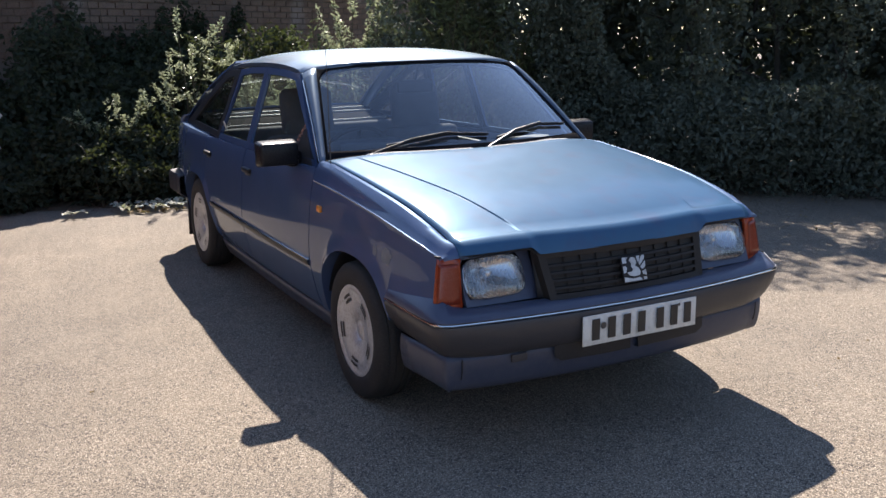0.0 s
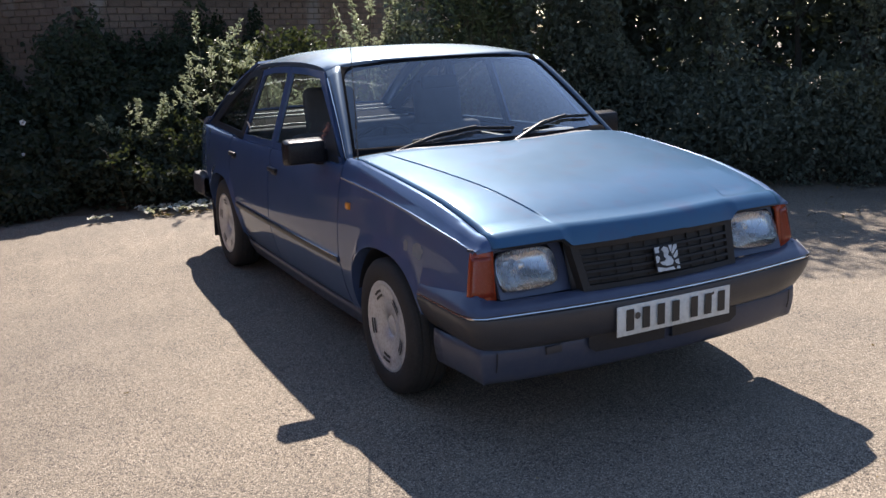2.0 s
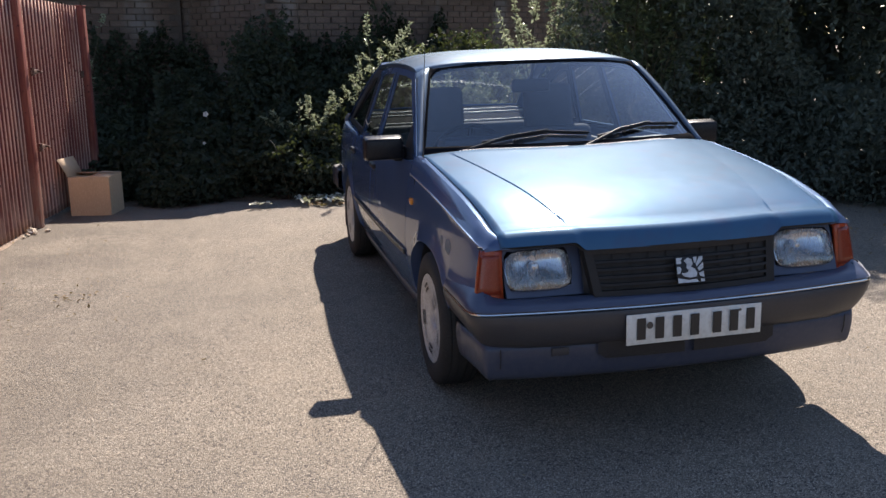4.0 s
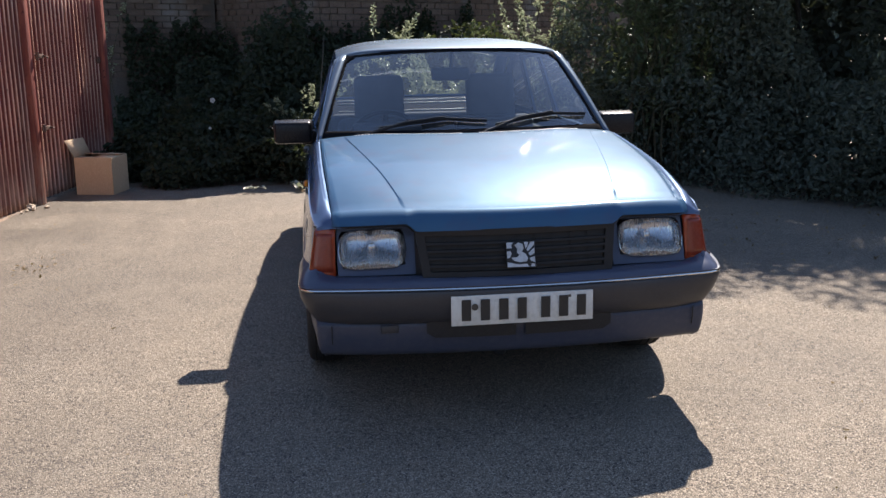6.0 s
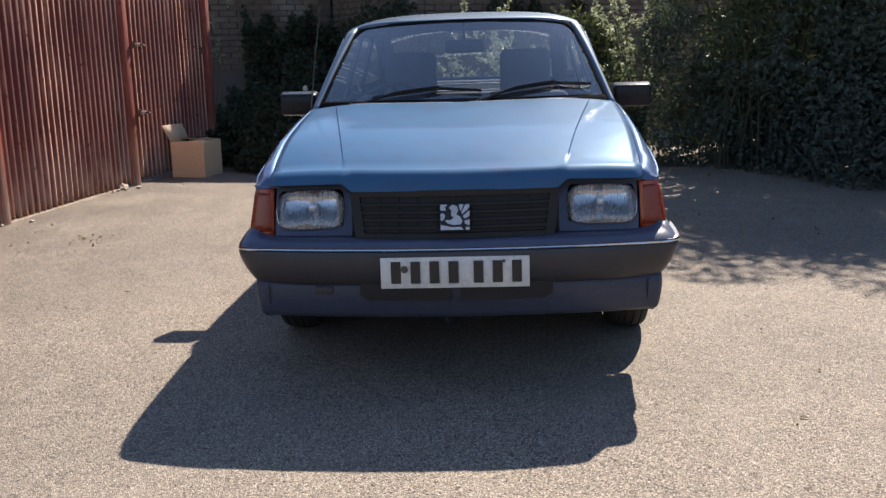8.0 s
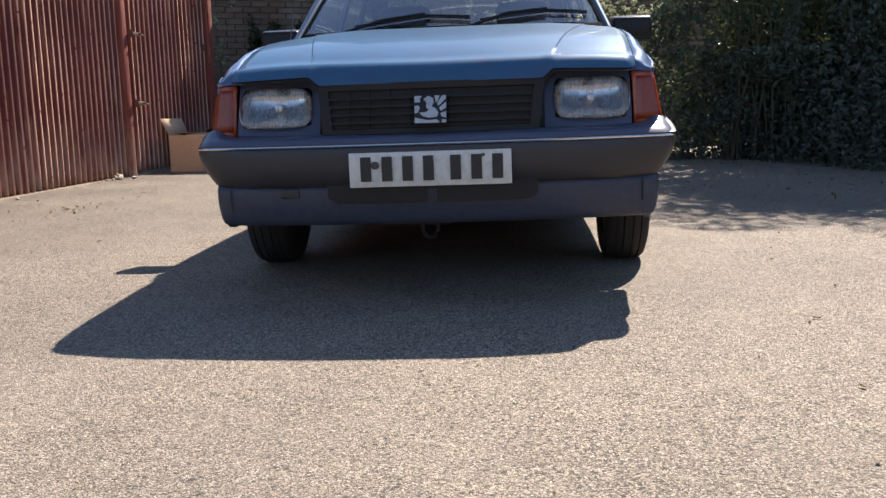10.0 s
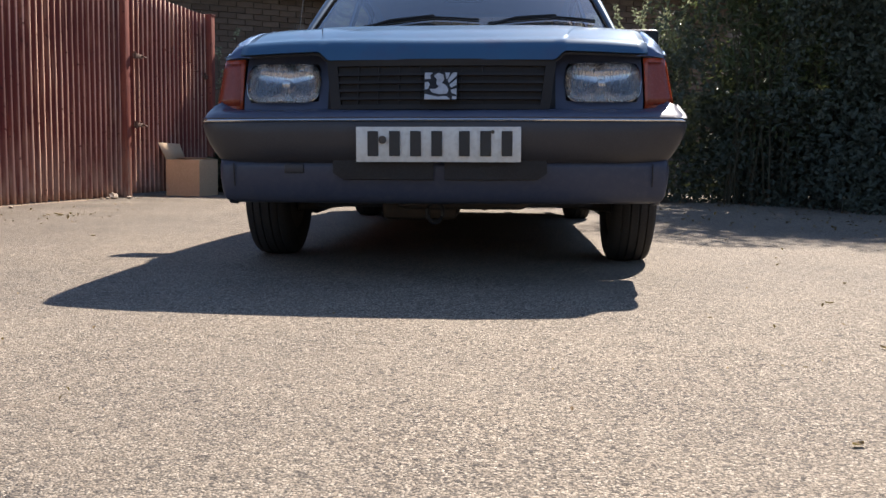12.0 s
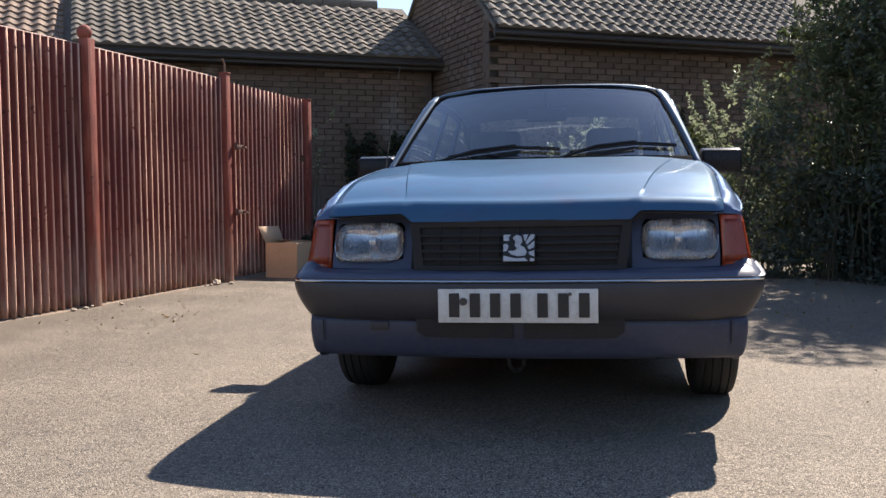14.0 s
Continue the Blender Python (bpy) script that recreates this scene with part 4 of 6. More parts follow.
for r, share in zip(rows, (1.0, 1.0, 0.75, 0.35, 0, 0, 0)):
    # the band rises round the corner towards the wheel arch
    r[:] = [(x, y, z + 0.034 * share * min(1.0, max(0.0, (abs(x) - 0.675) / 0.045)) * min(1.0, max(0.0, (y - 0.115) / 0.040))) for x, y, z in r]
grid(bm, rows)
part("bumper_cap", bm, CAP, bumper, "dull blue upper band", sharp=50)
# Added pale patch where the sun strikes the bumper end
bm = bmesh.new()
flank = [(x, y) for x, y in bumper_line()[:8][::-1]]
grid(bm, [[(x + 0.004 - 0.030 * t**1.5, y + 0.055 * t * min(1.0, max(0.0, (0.16 - y) / 0.09)), 0.5325 + 0.046 * t * min(1.0, max(0.0, (y - 0.068) / 0.06))) for x, y in flank] for t in (0.0, 0.33, 0.66, 1.0)])
part("end_glare", bm, SUNLIT_END, bumper, "pale patch with sun glare put into its colour", sharp=50, facing=(0.6, 0, 0.8))
bm = bmesh.new()
grid(bm, bumper_rows([(0.006, 0.5282), (-0.002, 0.5276), (-0.0035, 0.524), (-0.002, 0.5204), (0.006, 0.5198)]))
part("bright_strip", bm, CHROME, bumper, "thin bright strip")

# air dam below the bumper, in body blue darkened for shade
bm = bmesh.new()
dam = [(0.045, 0.400), (0.041, 0.372), (0.041, 0.34), (0.044, 0.315), (0.047, 0.297), (0.051, 0.280), (0.058, 0.266), (0.072, 0.256), (0.100, 0.252)]
rows = bumper_rows([(d, z, 0.010) for d, z in dam])
for r in rows:
    for i, (x, y, z) in enumerate(r):
        flare = 0.020 * min(1.0, max(0.0, (y - 0.22) / 0.2)) if abs(x) > 0.7 else 0.0
        r[i] = (x + math.copysign(flare, x), min(y, 0.43) + (0.10 * max(0, 0.36 - z) if abs(x) < 0.72 else 0), z)
grid(bm, rows)
dam_ob = part("air_dam", bm, DAM, car, "air dam in dull blue darkened for shade", sharp=50)
solid(dam_ob, 0.006)
for s in (-1, 1):
    bm = bmesh.new()
    grid(bm, [[(s * (0.018 + 0.327 * t - (0.03 * (1 - (z - 0.334) / 0.02) if z < 0.354 and t > 0.5 else 0)), 0.024 + d + 0.13 * (0.02 + 0.33 * t) ** 2, z) for t in steps(0, 1, 10)] for z, d in ((0.330, 0.03), (0.334, 0.0), (0.354, 0.0), (0.375, 0.0), (0.398, 0.0), (0.399, 0.03))])
    part("air_intake", bm, BLACK, dam_ob, "black lower air intake", facing=(0, -1, 0))
bm = bmesh.new()
box(bm, (-0.478, 0.066, 0.368), (0.065, 0.012, 0.030), bev=0.004)
part("blanking_cap", bm, PLASTIC, dam_ob)
for s in (-1, 1):
    bm = bmesh.new()
    tube(bm, [(s * 0.688, 0.0985, 0.385), (s * 0.688, 0.1005, 0.34), (s * 0.688, 0.108, 0.310)], 0.0022, 6)
    part("panel_joint", bm, BLACK, dam_ob)

# rear bumper
bm = bmesh.new()
rows = bumper_rows([(0.06, 0.548), (0.0, 0.542), (-0.012, 0.52), (-0.012, 0.42), (0.02, 0.392), (0.06, 0.385)])
grid(bm, [[(x, 4.275 - y * 0.9, z) for x, y, z in r][::-1] for r in rows])
solid(part("rear_bumper", bm, PLASTIC, car, "grey-black plastic bumper"), 0.008)

# nose panel behind lamps and grille, darker blue for the shade around the lamps


def nose_y(x, z):
    return 0.036 + 0.32 * (z - 0.586) + 0.22 * x * x


bm = bmesh.new()
grid(bm, [[(x, nose_y(x, z) + 0.055, z) for x in steps(-0.372, 0.372, 16)] for z in (0.54, 0.60, 0.66, 0.72, 0.775)])
nose = part("nose_panel", bm, BLACK, car)
solid(nose, 0.006, 1.0)
for s in (-1, 1):
    # surround, its shade put into a darker dull blue
    bm = bmesh.new()
    o = [(0.352, 0.556), (0.368, 0.722), (0.402, 0.746), (0.655, 0.740), (0.656, 0.70), (0.657, 0.60), (0.655, 0.562), (0.50, 0.558)]
    i = [(0.408, 0.590), (0.408, 0.700), (0.420, 0.716), (0.636, 0.714), (0.648, 0.70), (0.648, 0.61), (0.636, 0.585), (0.50, 0.583)]

    def face(x, z, d=0.0):
        return (s * x, 0.130 + 0.42 * (z - 0.587) - 0.02 * (x - 0.42) + d, z)

    rws = [[face(x, z, 0.03) for x, z in o], [face(x, z, 0.006) for x, z in o], [face(x, z, 0.010) for x, z in i], [face(x, z, 0.045) for x, z in i]]
    grid(bm, rws if s < 0 else [r[::-1] for r in rws], True)
    part("lamp_surround", bm, CAP, nose, "lamp surround in blue darkened for shade", sharp=50)
    # headlamp: reflector bowl, bulb shield, ribbed lens
    bm = bmesh.new()
    cx, cz = 0.528, 0.650
    n = 40

    def outline(k, d, px=0.119, pz=0.0665):
        out = []
        for q in range(n):
            a = 2 * math.pi * q / n
            ca, sa = math.cos(a), math.sin(a)
            e = 0.36 + 0.50 * min(1.0, max(0.0, 0.98 - k) / 0.5)
            x = cx + px * k * math.copysign(abs(ca) ** e, ca)
            dz = pz * k * math.copysign(abs(sa) ** e, sa)
            x = cx + (x - cx) * (1.04 - 0.15 * (dz / pz) ** 2)
            out.append(face(x, cz + dz, d))
        return out

    grid(bm, [outline(1.0, 0.008), outline(0.95, 0.030), outline(0.82, 0.048), outline(0.62, 0.062), outline(0.40, 0.071), outline(0.12, 0.076)], True)
    lamp = part("headlamp", bm, REFLECTOR, car, "rectangular headlamp with bright reflector", sharp=60)
    bm = bmesh.new()
    rr = [outline(1.0, 0.010), outline(1.0, 0.002), outline(0.97, -0.006), outline(0.80, -0.011), outline(0.45, -0.014), outline(0.02, -0.015)]
    grid(bm, rr, True)
    part("headlamp_lens", bm, LENS, lamp, "clear ribbed lamp glass", sharp=60, facing=(0, -1, 0))
    bm = bmesh.new()
    for q in range(-9, 10):
        x = cx + 0.0110 * q
        if abs(q) in (0, 1, 2, 3):
            continue
        p0, p1 = face(x, cz - 0.050, -0.0085), face(x, cz + 0.050, -0.0085)
        tube(bm, [p0, p1], 0.0014, 5)
    part("lens_ribs", bm, LENS, lamp, kind="stuff")
    bm = bmesh.new()
    grid(bm, [outline(1.016, 0.006), outline(1.014, -0.002), outline(1.0, -0.0028), outline(0.99, 0.004)], True)
    part("lamp_bezel", bm, CHROME, lamp, "thin bright rim")
    bm = bmesh.new()
    p = face(cx, cz, 0.055)
    box(bm, p, (0.030, 0.045, 0.030), bev=0.010)
    part("bulb_shield", bm, REFLECTOR, lamp)
    # wrap-round indicator
    def spread(z, x):
        return 0.027 * min(1.0, max(0.0, (0.733 - z) / 0.17)) * min(1.0, (x - 0.664) / 0.05)

    bm = bmesh.new()
    prof = [(0.664, 0.146), (0.690, 0.150), (0.710, 0.156), (0.725, 0.163), (0.733, 0.171), (0.736, 0.182)]
    rows = []
    for z, k, back in ((0.556, 0.002, 0.02), (0.560, 0.0, 0.0), (0.60, -0.001, 0.0), (0.65, 0.0, 0.0), (0.70, 0.001, 0.0), (0.728, 0.003, 0.0), (0.733, 0.006, 0.02)):
        lean = 0.13 * (z - 0.56)
        rows.append([(s * (x - k + spread(z, x)), y + lean + back - 0.012, z) for x, y in prof])
    grid(bm, rows if s > 0 else [r[::-1] for r in rows])
    ind = part("front_indicator", bm, AMBER, car, "amber wrap-round indicator lens", sharp=60)
    solid(ind, 0.02, -1.0)
    bm = bmesh.new()
    rows = [[(s * (x - 0.0005 + spread(z, x)), y + 0.13 * (z - 0.56) - 0.0135, z) for x, y in prof[:-1]] for z in (0.575, 0.60, 0.65, 0.70, 0.714)]
    rows = [[(p[0] - s * 0.001 + s * (0.010 if i == 0 else 0), p[1], p[2]) for i, p in enumerate(r)] for r in rows]
    grid(bm, rows if s > 0 else [r[::-1] for r in rows])
    solid(part("lens_field", bm, AMBER_DEEP, ind, "deep amber lens field", sharp=60), 0.002, 0.0)
    for zz in (0.553, 0.737):
        bm = bmesh.new()
        tube(bm, [(s * (x + 0.001 + spread(zz, x)), y + 0.13 * (zz - 0.56) - 0.008, zz) for x, y in prof], 0.0045, 6)
        part("indicator_seal", bm, BLACK, ind)
# radiator grille: frame, slats and dividers
bm = bmesh.new()
go = [(-0.375, 0.722), (0.375, 0.722), (0.352, 0.558), (-0.352, 0.558)]
gi = [(-0.340, 0.700), (0.340, 0.700), (0.322, 0.574), (-0.322, 0.574)]


def gfine(poly):
    out = []
    for (a, b), (c, e) in zip(poly, poly[1:] + poly[:1]):
        out += [(a + (c - a) * t / 8, b + (e - b) * t / 8) for t in range(8)]
    return out


def gface(x, z, d=0.0):
    return (x, nose_y(x, z) + d, z)


grid(bm, [[gface(x, z, 0.05) for x, z in gfine(go)], [gface(x, z, 0.004) for x, z in gfine(go)], [gface(x, z, 0.010) for x, z in gfine(gi)], [gface(x, z, 0.045) for x, z in gfine(gi)]], True)
bmesh.ops.recalc_face_normals(bm, faces=bm.faces)
radiator = part("radiator_grille", bm, GRILLE, car, "dull black plastic grille", sharp=50)
bm = bmesh.new()
grid(bm, [[gface(x * (1 - 0.055 * (0.70 - z) / 0.126), z, 0.022) for x in steps(-0.339, 0.339, 14)] for z in steps(0.575, 0.699, 4)])
part("mesh_backing", bm, GRILLE, radiator, facing=(0, -1, 0))
for z in (0.594, 0.620, 0.646, 0.672):
    bm = bmesh.new()
    half = 0.322 + 0.018 * (z - 0.574) / 0.126
    xs = steps(-half, half, 14)
    grid(bm, [[gface(x, z + 0.0045, 0.040) for x in xs], [gface(x, z + 0.0045, 0.010) for x in xs], [gface(x, z - 0.0035, 0.008) for x in xs], [gface(x, z - 0.006, 0.040) for x in xs]])
    part("slat", bm, GRILLE, radiator)
for k in range(-4, 5):
    bm = bmesh.new()
    x = 0.067 * k
    p = [gface(x, z, 0.014) for z in (0.576, 0.698)]
    q = [gface(x, z, 0.045) for z in (0.576, 0.698)]
    grid(bm, [[(x - 0.0022, p[0][1], p[0][2]), (x - 0.0022, p[1][1], p[1][2])], [(x + 0.0022, p[0][1], p[0][2]), (x + 0.0022, p[1][1], p[1][2])], [(x + 0.0022, q[0][1], q[0][2]), (x + 0.0022, q[1][1], q[1][2])]])
    part("divider", bm, GRILLE, radiator)
# badge as plain shapes
bm = bmesh.new()
tilt = Matrix.Rotation(radians(-17), 4, "X")
box(bm, gface(0.004, 0.632, -0.004), (0.106, 0.010, 0.092), rot=tilt, bev=0.003)
badge = part("badge", bm, BLACK, radiator, "square badge with plain silver shapes")
bm = bmesh.new()


def on_badge(pts, t=0.004):
    f = [Vector(gface(0.004, 0.632, -0.010)) + tilt @ Vector((x, 0, z)) for x, z in pts]
    return f, [p + tilt @ Vector((0, t, 0)) for p in f]


for pts in ([(-0.051, 0.045), (-0.051, 0.024), (-0.032, 0.024), (-0.034, 0.036), (-0.026, 0.045)], [(-0.051, 0.012), (-0.051, -0.012), (-0.040, -0.010), (-0.034, 0.006), (-0.040, 0.014)],
            [(-0.051, -0.045), (-0.051, -0.026), (-0.036, -0.030), (-0.010, -0.036), (0.020, -0.034), (0.030, -0.045)],
            [(-0.022, 0.034), (-0.008, 0.044), (0.008, 0.038), (0.012, 0.022), (0.004, 0.010), (0.018, 0.002), (0.026, -0.014), (0.020, -0.026), (-0.004, -0.028), (-0.026, -0.022), (-0.036, -0.010), (-0.016, -0.010), (-0.006, -0.002), (-0.014, 0.008), (-0.012, 0.022)],
            [(0.014, 0.045), (0.018, 0.022), (0.024, 0.026), (0.030, 0.045)], [(0.022, 0.018), (0.026, 0.010), (0.051, 0.034), (0.051, 0.045), (0.038, 0.045)],
            [(0.028, 0.004), (0.034, -0.006), (0.051, 0.004), (0.051, 0.024)], [(0.032, -0.014), (0.036, -0.024), (0.051, -0.030), (0.051, -0.008)], [(0.038, -0.034), (0.036, -0.045), (0.051, -0.045), (0.051, -0.036)]):
    a, b = on_badge(pts)
    prism(bm, a, b)
bmesh.ops.recalc_face_normals(bm, faces=bm.faces)
part("badge_shape", bm, WHEEL, badge, "plain silver shapes")

# number plate with plain bars
bm = bmesh.new()
box(bm, (0, -0.0165, 0.4455), (0.522, 0.005, 0.111), bev=0.002)
for v in bm.verts:
    v.co.y += 0.10 * v.co.x * v.co.x
plate = part("number_plate", bm, PLATE, car, "white number plate with plain dark bars")
for x in (-0.207, -0.138, -0.071, -0.004, 0.083, 0.150, 0.217):
    bm = bmesh.new()
    box(bm, (x, -0.0200 + 0.10 * x * x, 0.448), (0.034, 0.0022, 0.079), bev=0.0008, seg=1)
    part("bar", bm, INK, plate)
for x, z, r in ((-0.176, 0.460, 0.013), (0.172, 0.485, 0.006)):
    bm = bmesh.new()
    bmesh.ops.create_circle(bm, cap_ends=True, radius=r, segments=14, matrix=Matrix.Translation((x, -0.0216 + 0.10 * x * x, z)) @ Matrix.Rotation(radians(90), 4, "X"))
    part("fixing_mark", bm, METAL, plate, "dull fixing mark")

# wipers on the glass
for uv, pivot in ((((-0.77, 0.0), (-0.45, 0.065), (-0.16, 0.115), (0.14, 0.080)), -0.77), (((0.06, 0.0), (0.38, 0.085), (0.66, 0.140), (0.93, 0.120)), 0.08)):
    bm = bmesh.new()
    p0 = screen(uv[0][0], -0.06, 0.012)
    tube(bm, [p0 + Vector((0, -0.02, -0.01)), p0 + Vector((0, 0, 0.012))], 0.013, 10)
    pts = [p0] + [screen(u, v, 0.030) for u, v in uv[1:3]]
    tube(bm, pts, [0.009, 0.007, 0.005], 6)
    wiper = part("wiper", bm, BLACK, car, "black windscreen wiper arm")
    bm = bmesh.new()
    u0, u1 = uv[0][0] + 0.14, uv[3][0]
    for lift, r in ((0.008, 0.0035), (0.018, 0.005)):
        tube(bm, [screen(u, np.interp(u, [q[0] for q in uv], [q[1] for q in uv]) + 0.006, lift) for u in steps(u0, u1, 8)], r, 6)
    part("wiper_blade", bm, BLACK, wiper, "rubber wiper blade")

# aerial on the wing
bm = bmesh.new()
tube(bm, [(-0.713, 1.222, 0.880), (-0.713, 1.222, 0.912)], 0.012, 12)
tube(bm, [(-0.713, 1.222, 0.912), (-0.711, 1.226, 0.930)], 0.007, 8)
aerial = part("aerial", bm, BLACK, car, "thin wing-mounted aerial")
bm = bmesh.new()
tube(bm, [(-0.711, 1.225, 0.925), (-0.688, 1.285, 1.17), (-0.661, 1.360, 1.42)], [0.0028, 0.0022, 0.0014], 6)
part("aerial_rod", bm, METAL, aerial)

# cabin
bm = bmesh.new()
grid(bm, [[(x, y + 0.10 * (x / 0.66) ** 2, z) for x in steps(-0.66, 0.66, 12)] for y, z in ((1.26, 0.90), (1.34, 0.93), (1.50, 0.935), (1.62, 0.925), (1.66, 0.88), (1.68, 0.70), (1.60, 0.45))])
box(bm, (-0.36, 1.62, 0.945), (0.36, 0.16, 0.06), bev=0.025)
part("dashboard", bm, TRIM_IN, car, "dark grey dashboard")
bm = bmesh.new()
cen = Vector((-0.36, 1.80, 0.86))
tl = Matrix.Rotation(radians(-62), 4, "X")
tube(bm, [cen + tl @ Vector((0.185 * math.cos(a), 0.185 * math.sin(a), 0)) for a in steps(0, 2 * math.pi, 32)], 0.013, 8, False)
for a in (0.2, math.pi - 0.2, 1.5 * math.pi):
    tube(bm, [cen + tl @ Vector((0, 0, -0.02)), cen + tl @ Vector((0.18 * math.cos(a), 0.18 * math.sin(a), 0))], 0.014, 6)
tube(bm, [cen + tl @ Vector((0, 0, -0.03)), cen + tl @ Vector((0, 0, -0.22))], 0.03, 8)
part("steering_wheel", bm, BLACK, car)
for s in (-1, 1):
    bm = bmesh.new()
    box(bm, (s * 0.355, 2.15, 0.46), (0.50, 0.52, 0.20), bev=0.05, seg=3)
    seat = part("front_seat", bm, CLOTH, car, "dark cloth front seat")
    bm = bmesh.new()
    box(bm, (s * 0.355, 2.455, 0.695), (0.48, 0.13, 0.47), rot=Euler((radians(-14), 0, 0)).to_matrix().to_4x4(), bev=0.045, seg=3)
    part("backrest", bm, CLOTH, seat)
    bm = bmesh.new()
    box(bm, (s * 0.340, 2.540, 1.035), (0.300, 0.10, 0.28), rot=Euler((radians(-10), 0, 0)).to_matrix().to_4x4(), bev=0.042, seg=4)
    part("head_restraint", bm, CLOTH, seat)
bm = bmesh.new()
box(bm, (0, 3.02, 0.46), (1.26, 0.50, 0.18), bev=0.05, seg=3)
rear_seat = part("rear_seat", bm, CLOTH, car, "dark cloth rear bench")
bm = bmesh.new()
box(bm, (0, 3.30, 0.68), (1.26, 0.13, 0.42), rot=Euler((radians(-16), 0, 0)).to_matrix().to_4x4(), bev=0.045, seg=3)
part("backrest", bm, CLOTH, rear_seat)
bm = bmesh.new()
box(bm, (0, 3.70, 0.900), (1.22, 0.60, 0.02), rot=Matrix.Rotation(radians(6.5), 4, "X"), bev=0.006)
shelf = part("parcel_shelf", bm, SHELF_DARK, car, "dark parcel shelf with pale bars for its sunlit lines")
# Pale bars added for sunlit lines; the light is in their colour
for y, z in ((3.46, 0.890), (3.74, 0.922), (3.86, 0.936)):
    bm = bmesh.new()
    box(bm, (0, y, z), (1.14, 0.010, 0.010), bev=0.003)
    part("sunlit_bar", bm, SHELF, shelf, "pale bar with sunlight put into its colour")
bm = bmesh.new()
box(bm, (0.0, 1.83, 1.205), (0.205, 0.03, 0.068), bev=0.014, seg=3)
tube(bm, [(0.0, 1.83, 1.23), (0.0, 1.78, 1.325)], 0.008, 8)
part("interior_mirror", bm, BLACK, car, "black interior mirror")
bm = bmesh.new()
grid(bm, [[(x, y, min(roof_c(y), 1.38) - 0.035 - 0.05 * abs(x / 0.55) ** 3) for x in steps(-0.55, 0.55, 10)] for y in steps(1.78, 3.10, 8)])
part("headlining", bm, CLOTH, car, "dark cloth headlining")

# the body leans a little on its springs; the wheels stay on the ground
LEAN = Matrix.Translation((0, 0, 0.45)) @ Matrix.Rotation(radians(-0.7), 4, "Y") @ Matrix.Translation((0, 0, -0.45))
for ob in car.children:
    if not ob.name.startswith("wheel") or ob.name.startswith("wheel_arch"):
        ob.matrix_basis = LEAN @ ob.matrix_basis

# ---- ground ----
def sheet(name, xs, ys, zf, material, label, category, kind="structure"):
    bm = bmesh.new()
    grid(bm, [[(x, y, zf(x, y)) for x in xs] for y in ys])
    return tagged(part(name, bm, material, label=label, kind=kind), category=category)


def swell(x, y):
    return 0.006 * noise.noise((x * 0.5, y * 0.5, 3.1)) if abs(x) < 8 and abs(y) < 12 else 0.0


far = [-600, -200, -60, -20, -12, -9]
xs = far + steps(-7, 7, 56) + [-v for v in far[::-1]]
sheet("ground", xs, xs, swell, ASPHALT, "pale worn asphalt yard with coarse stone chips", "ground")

# ---- buildings behind: two parallel ranges turned by thirty degrees ----
TURN = radians(30)
ALONG, BACK = Vector((math.cos(TURN), math.sin(TURN), 0)), Vector((-math.sin(TURN), math.cos(TURN), 0))
UP = Vector((0, 0, 1))


def frame_at(origin):
    m = Matrix((ALONG, BACK, UP)).transposed().to_4x4()
    m.translation = origin
    return m


def brick_mesh():
    bm = bmesh.new()
    box(bm, (0, 0, 0), (0.213, 0.030, 0.064))
    for v in bm.verts:
        if v.co.y < 0:
            v.co.x *= 0.985
            v.co.z *= 0.95
    me = bpy.data.meshes.new("brick")
    bm.to_mesh(me)
    bm.free()
    me.materials.append(BRICK)
    return me


def tile_mesh(material):
    """A concrete pantile with one roll, laid with its length up the slope (y)."""
    bm = bmesh.new()
    n = 9
    rows = []
    for y, lift, thick in ((0.0, 0.008, True), (0.0, 0.034, False), (0.215, 0.010, False)):
        r = []
        for i in range(n + 1):
            x = 0.172 * i / n - 0.086
            roll = 0.030 * (0.5 + 0.5 * math.cos(2 * math.pi * (i / n - 0.35))) ** 1.3
            r.append((x, y, lift + (0.0 if thick else roll)))
        rows.append(r)
    grid(bm, rows)
    bm.normal_update()
    me = bpy.data.meshes.new("roof_tile")
    bm.to_mesh(me)
    bm.free()
    me.shade_smooth()
    me.set_sharp_from_angle(angle=radians(40))
    me.materials.append(material)
    return me


TILE_ME, TILE_B_ME, BRICK_ME = tile_mesh(TILE), tile_mesh(TILE_B), brick_mesh()


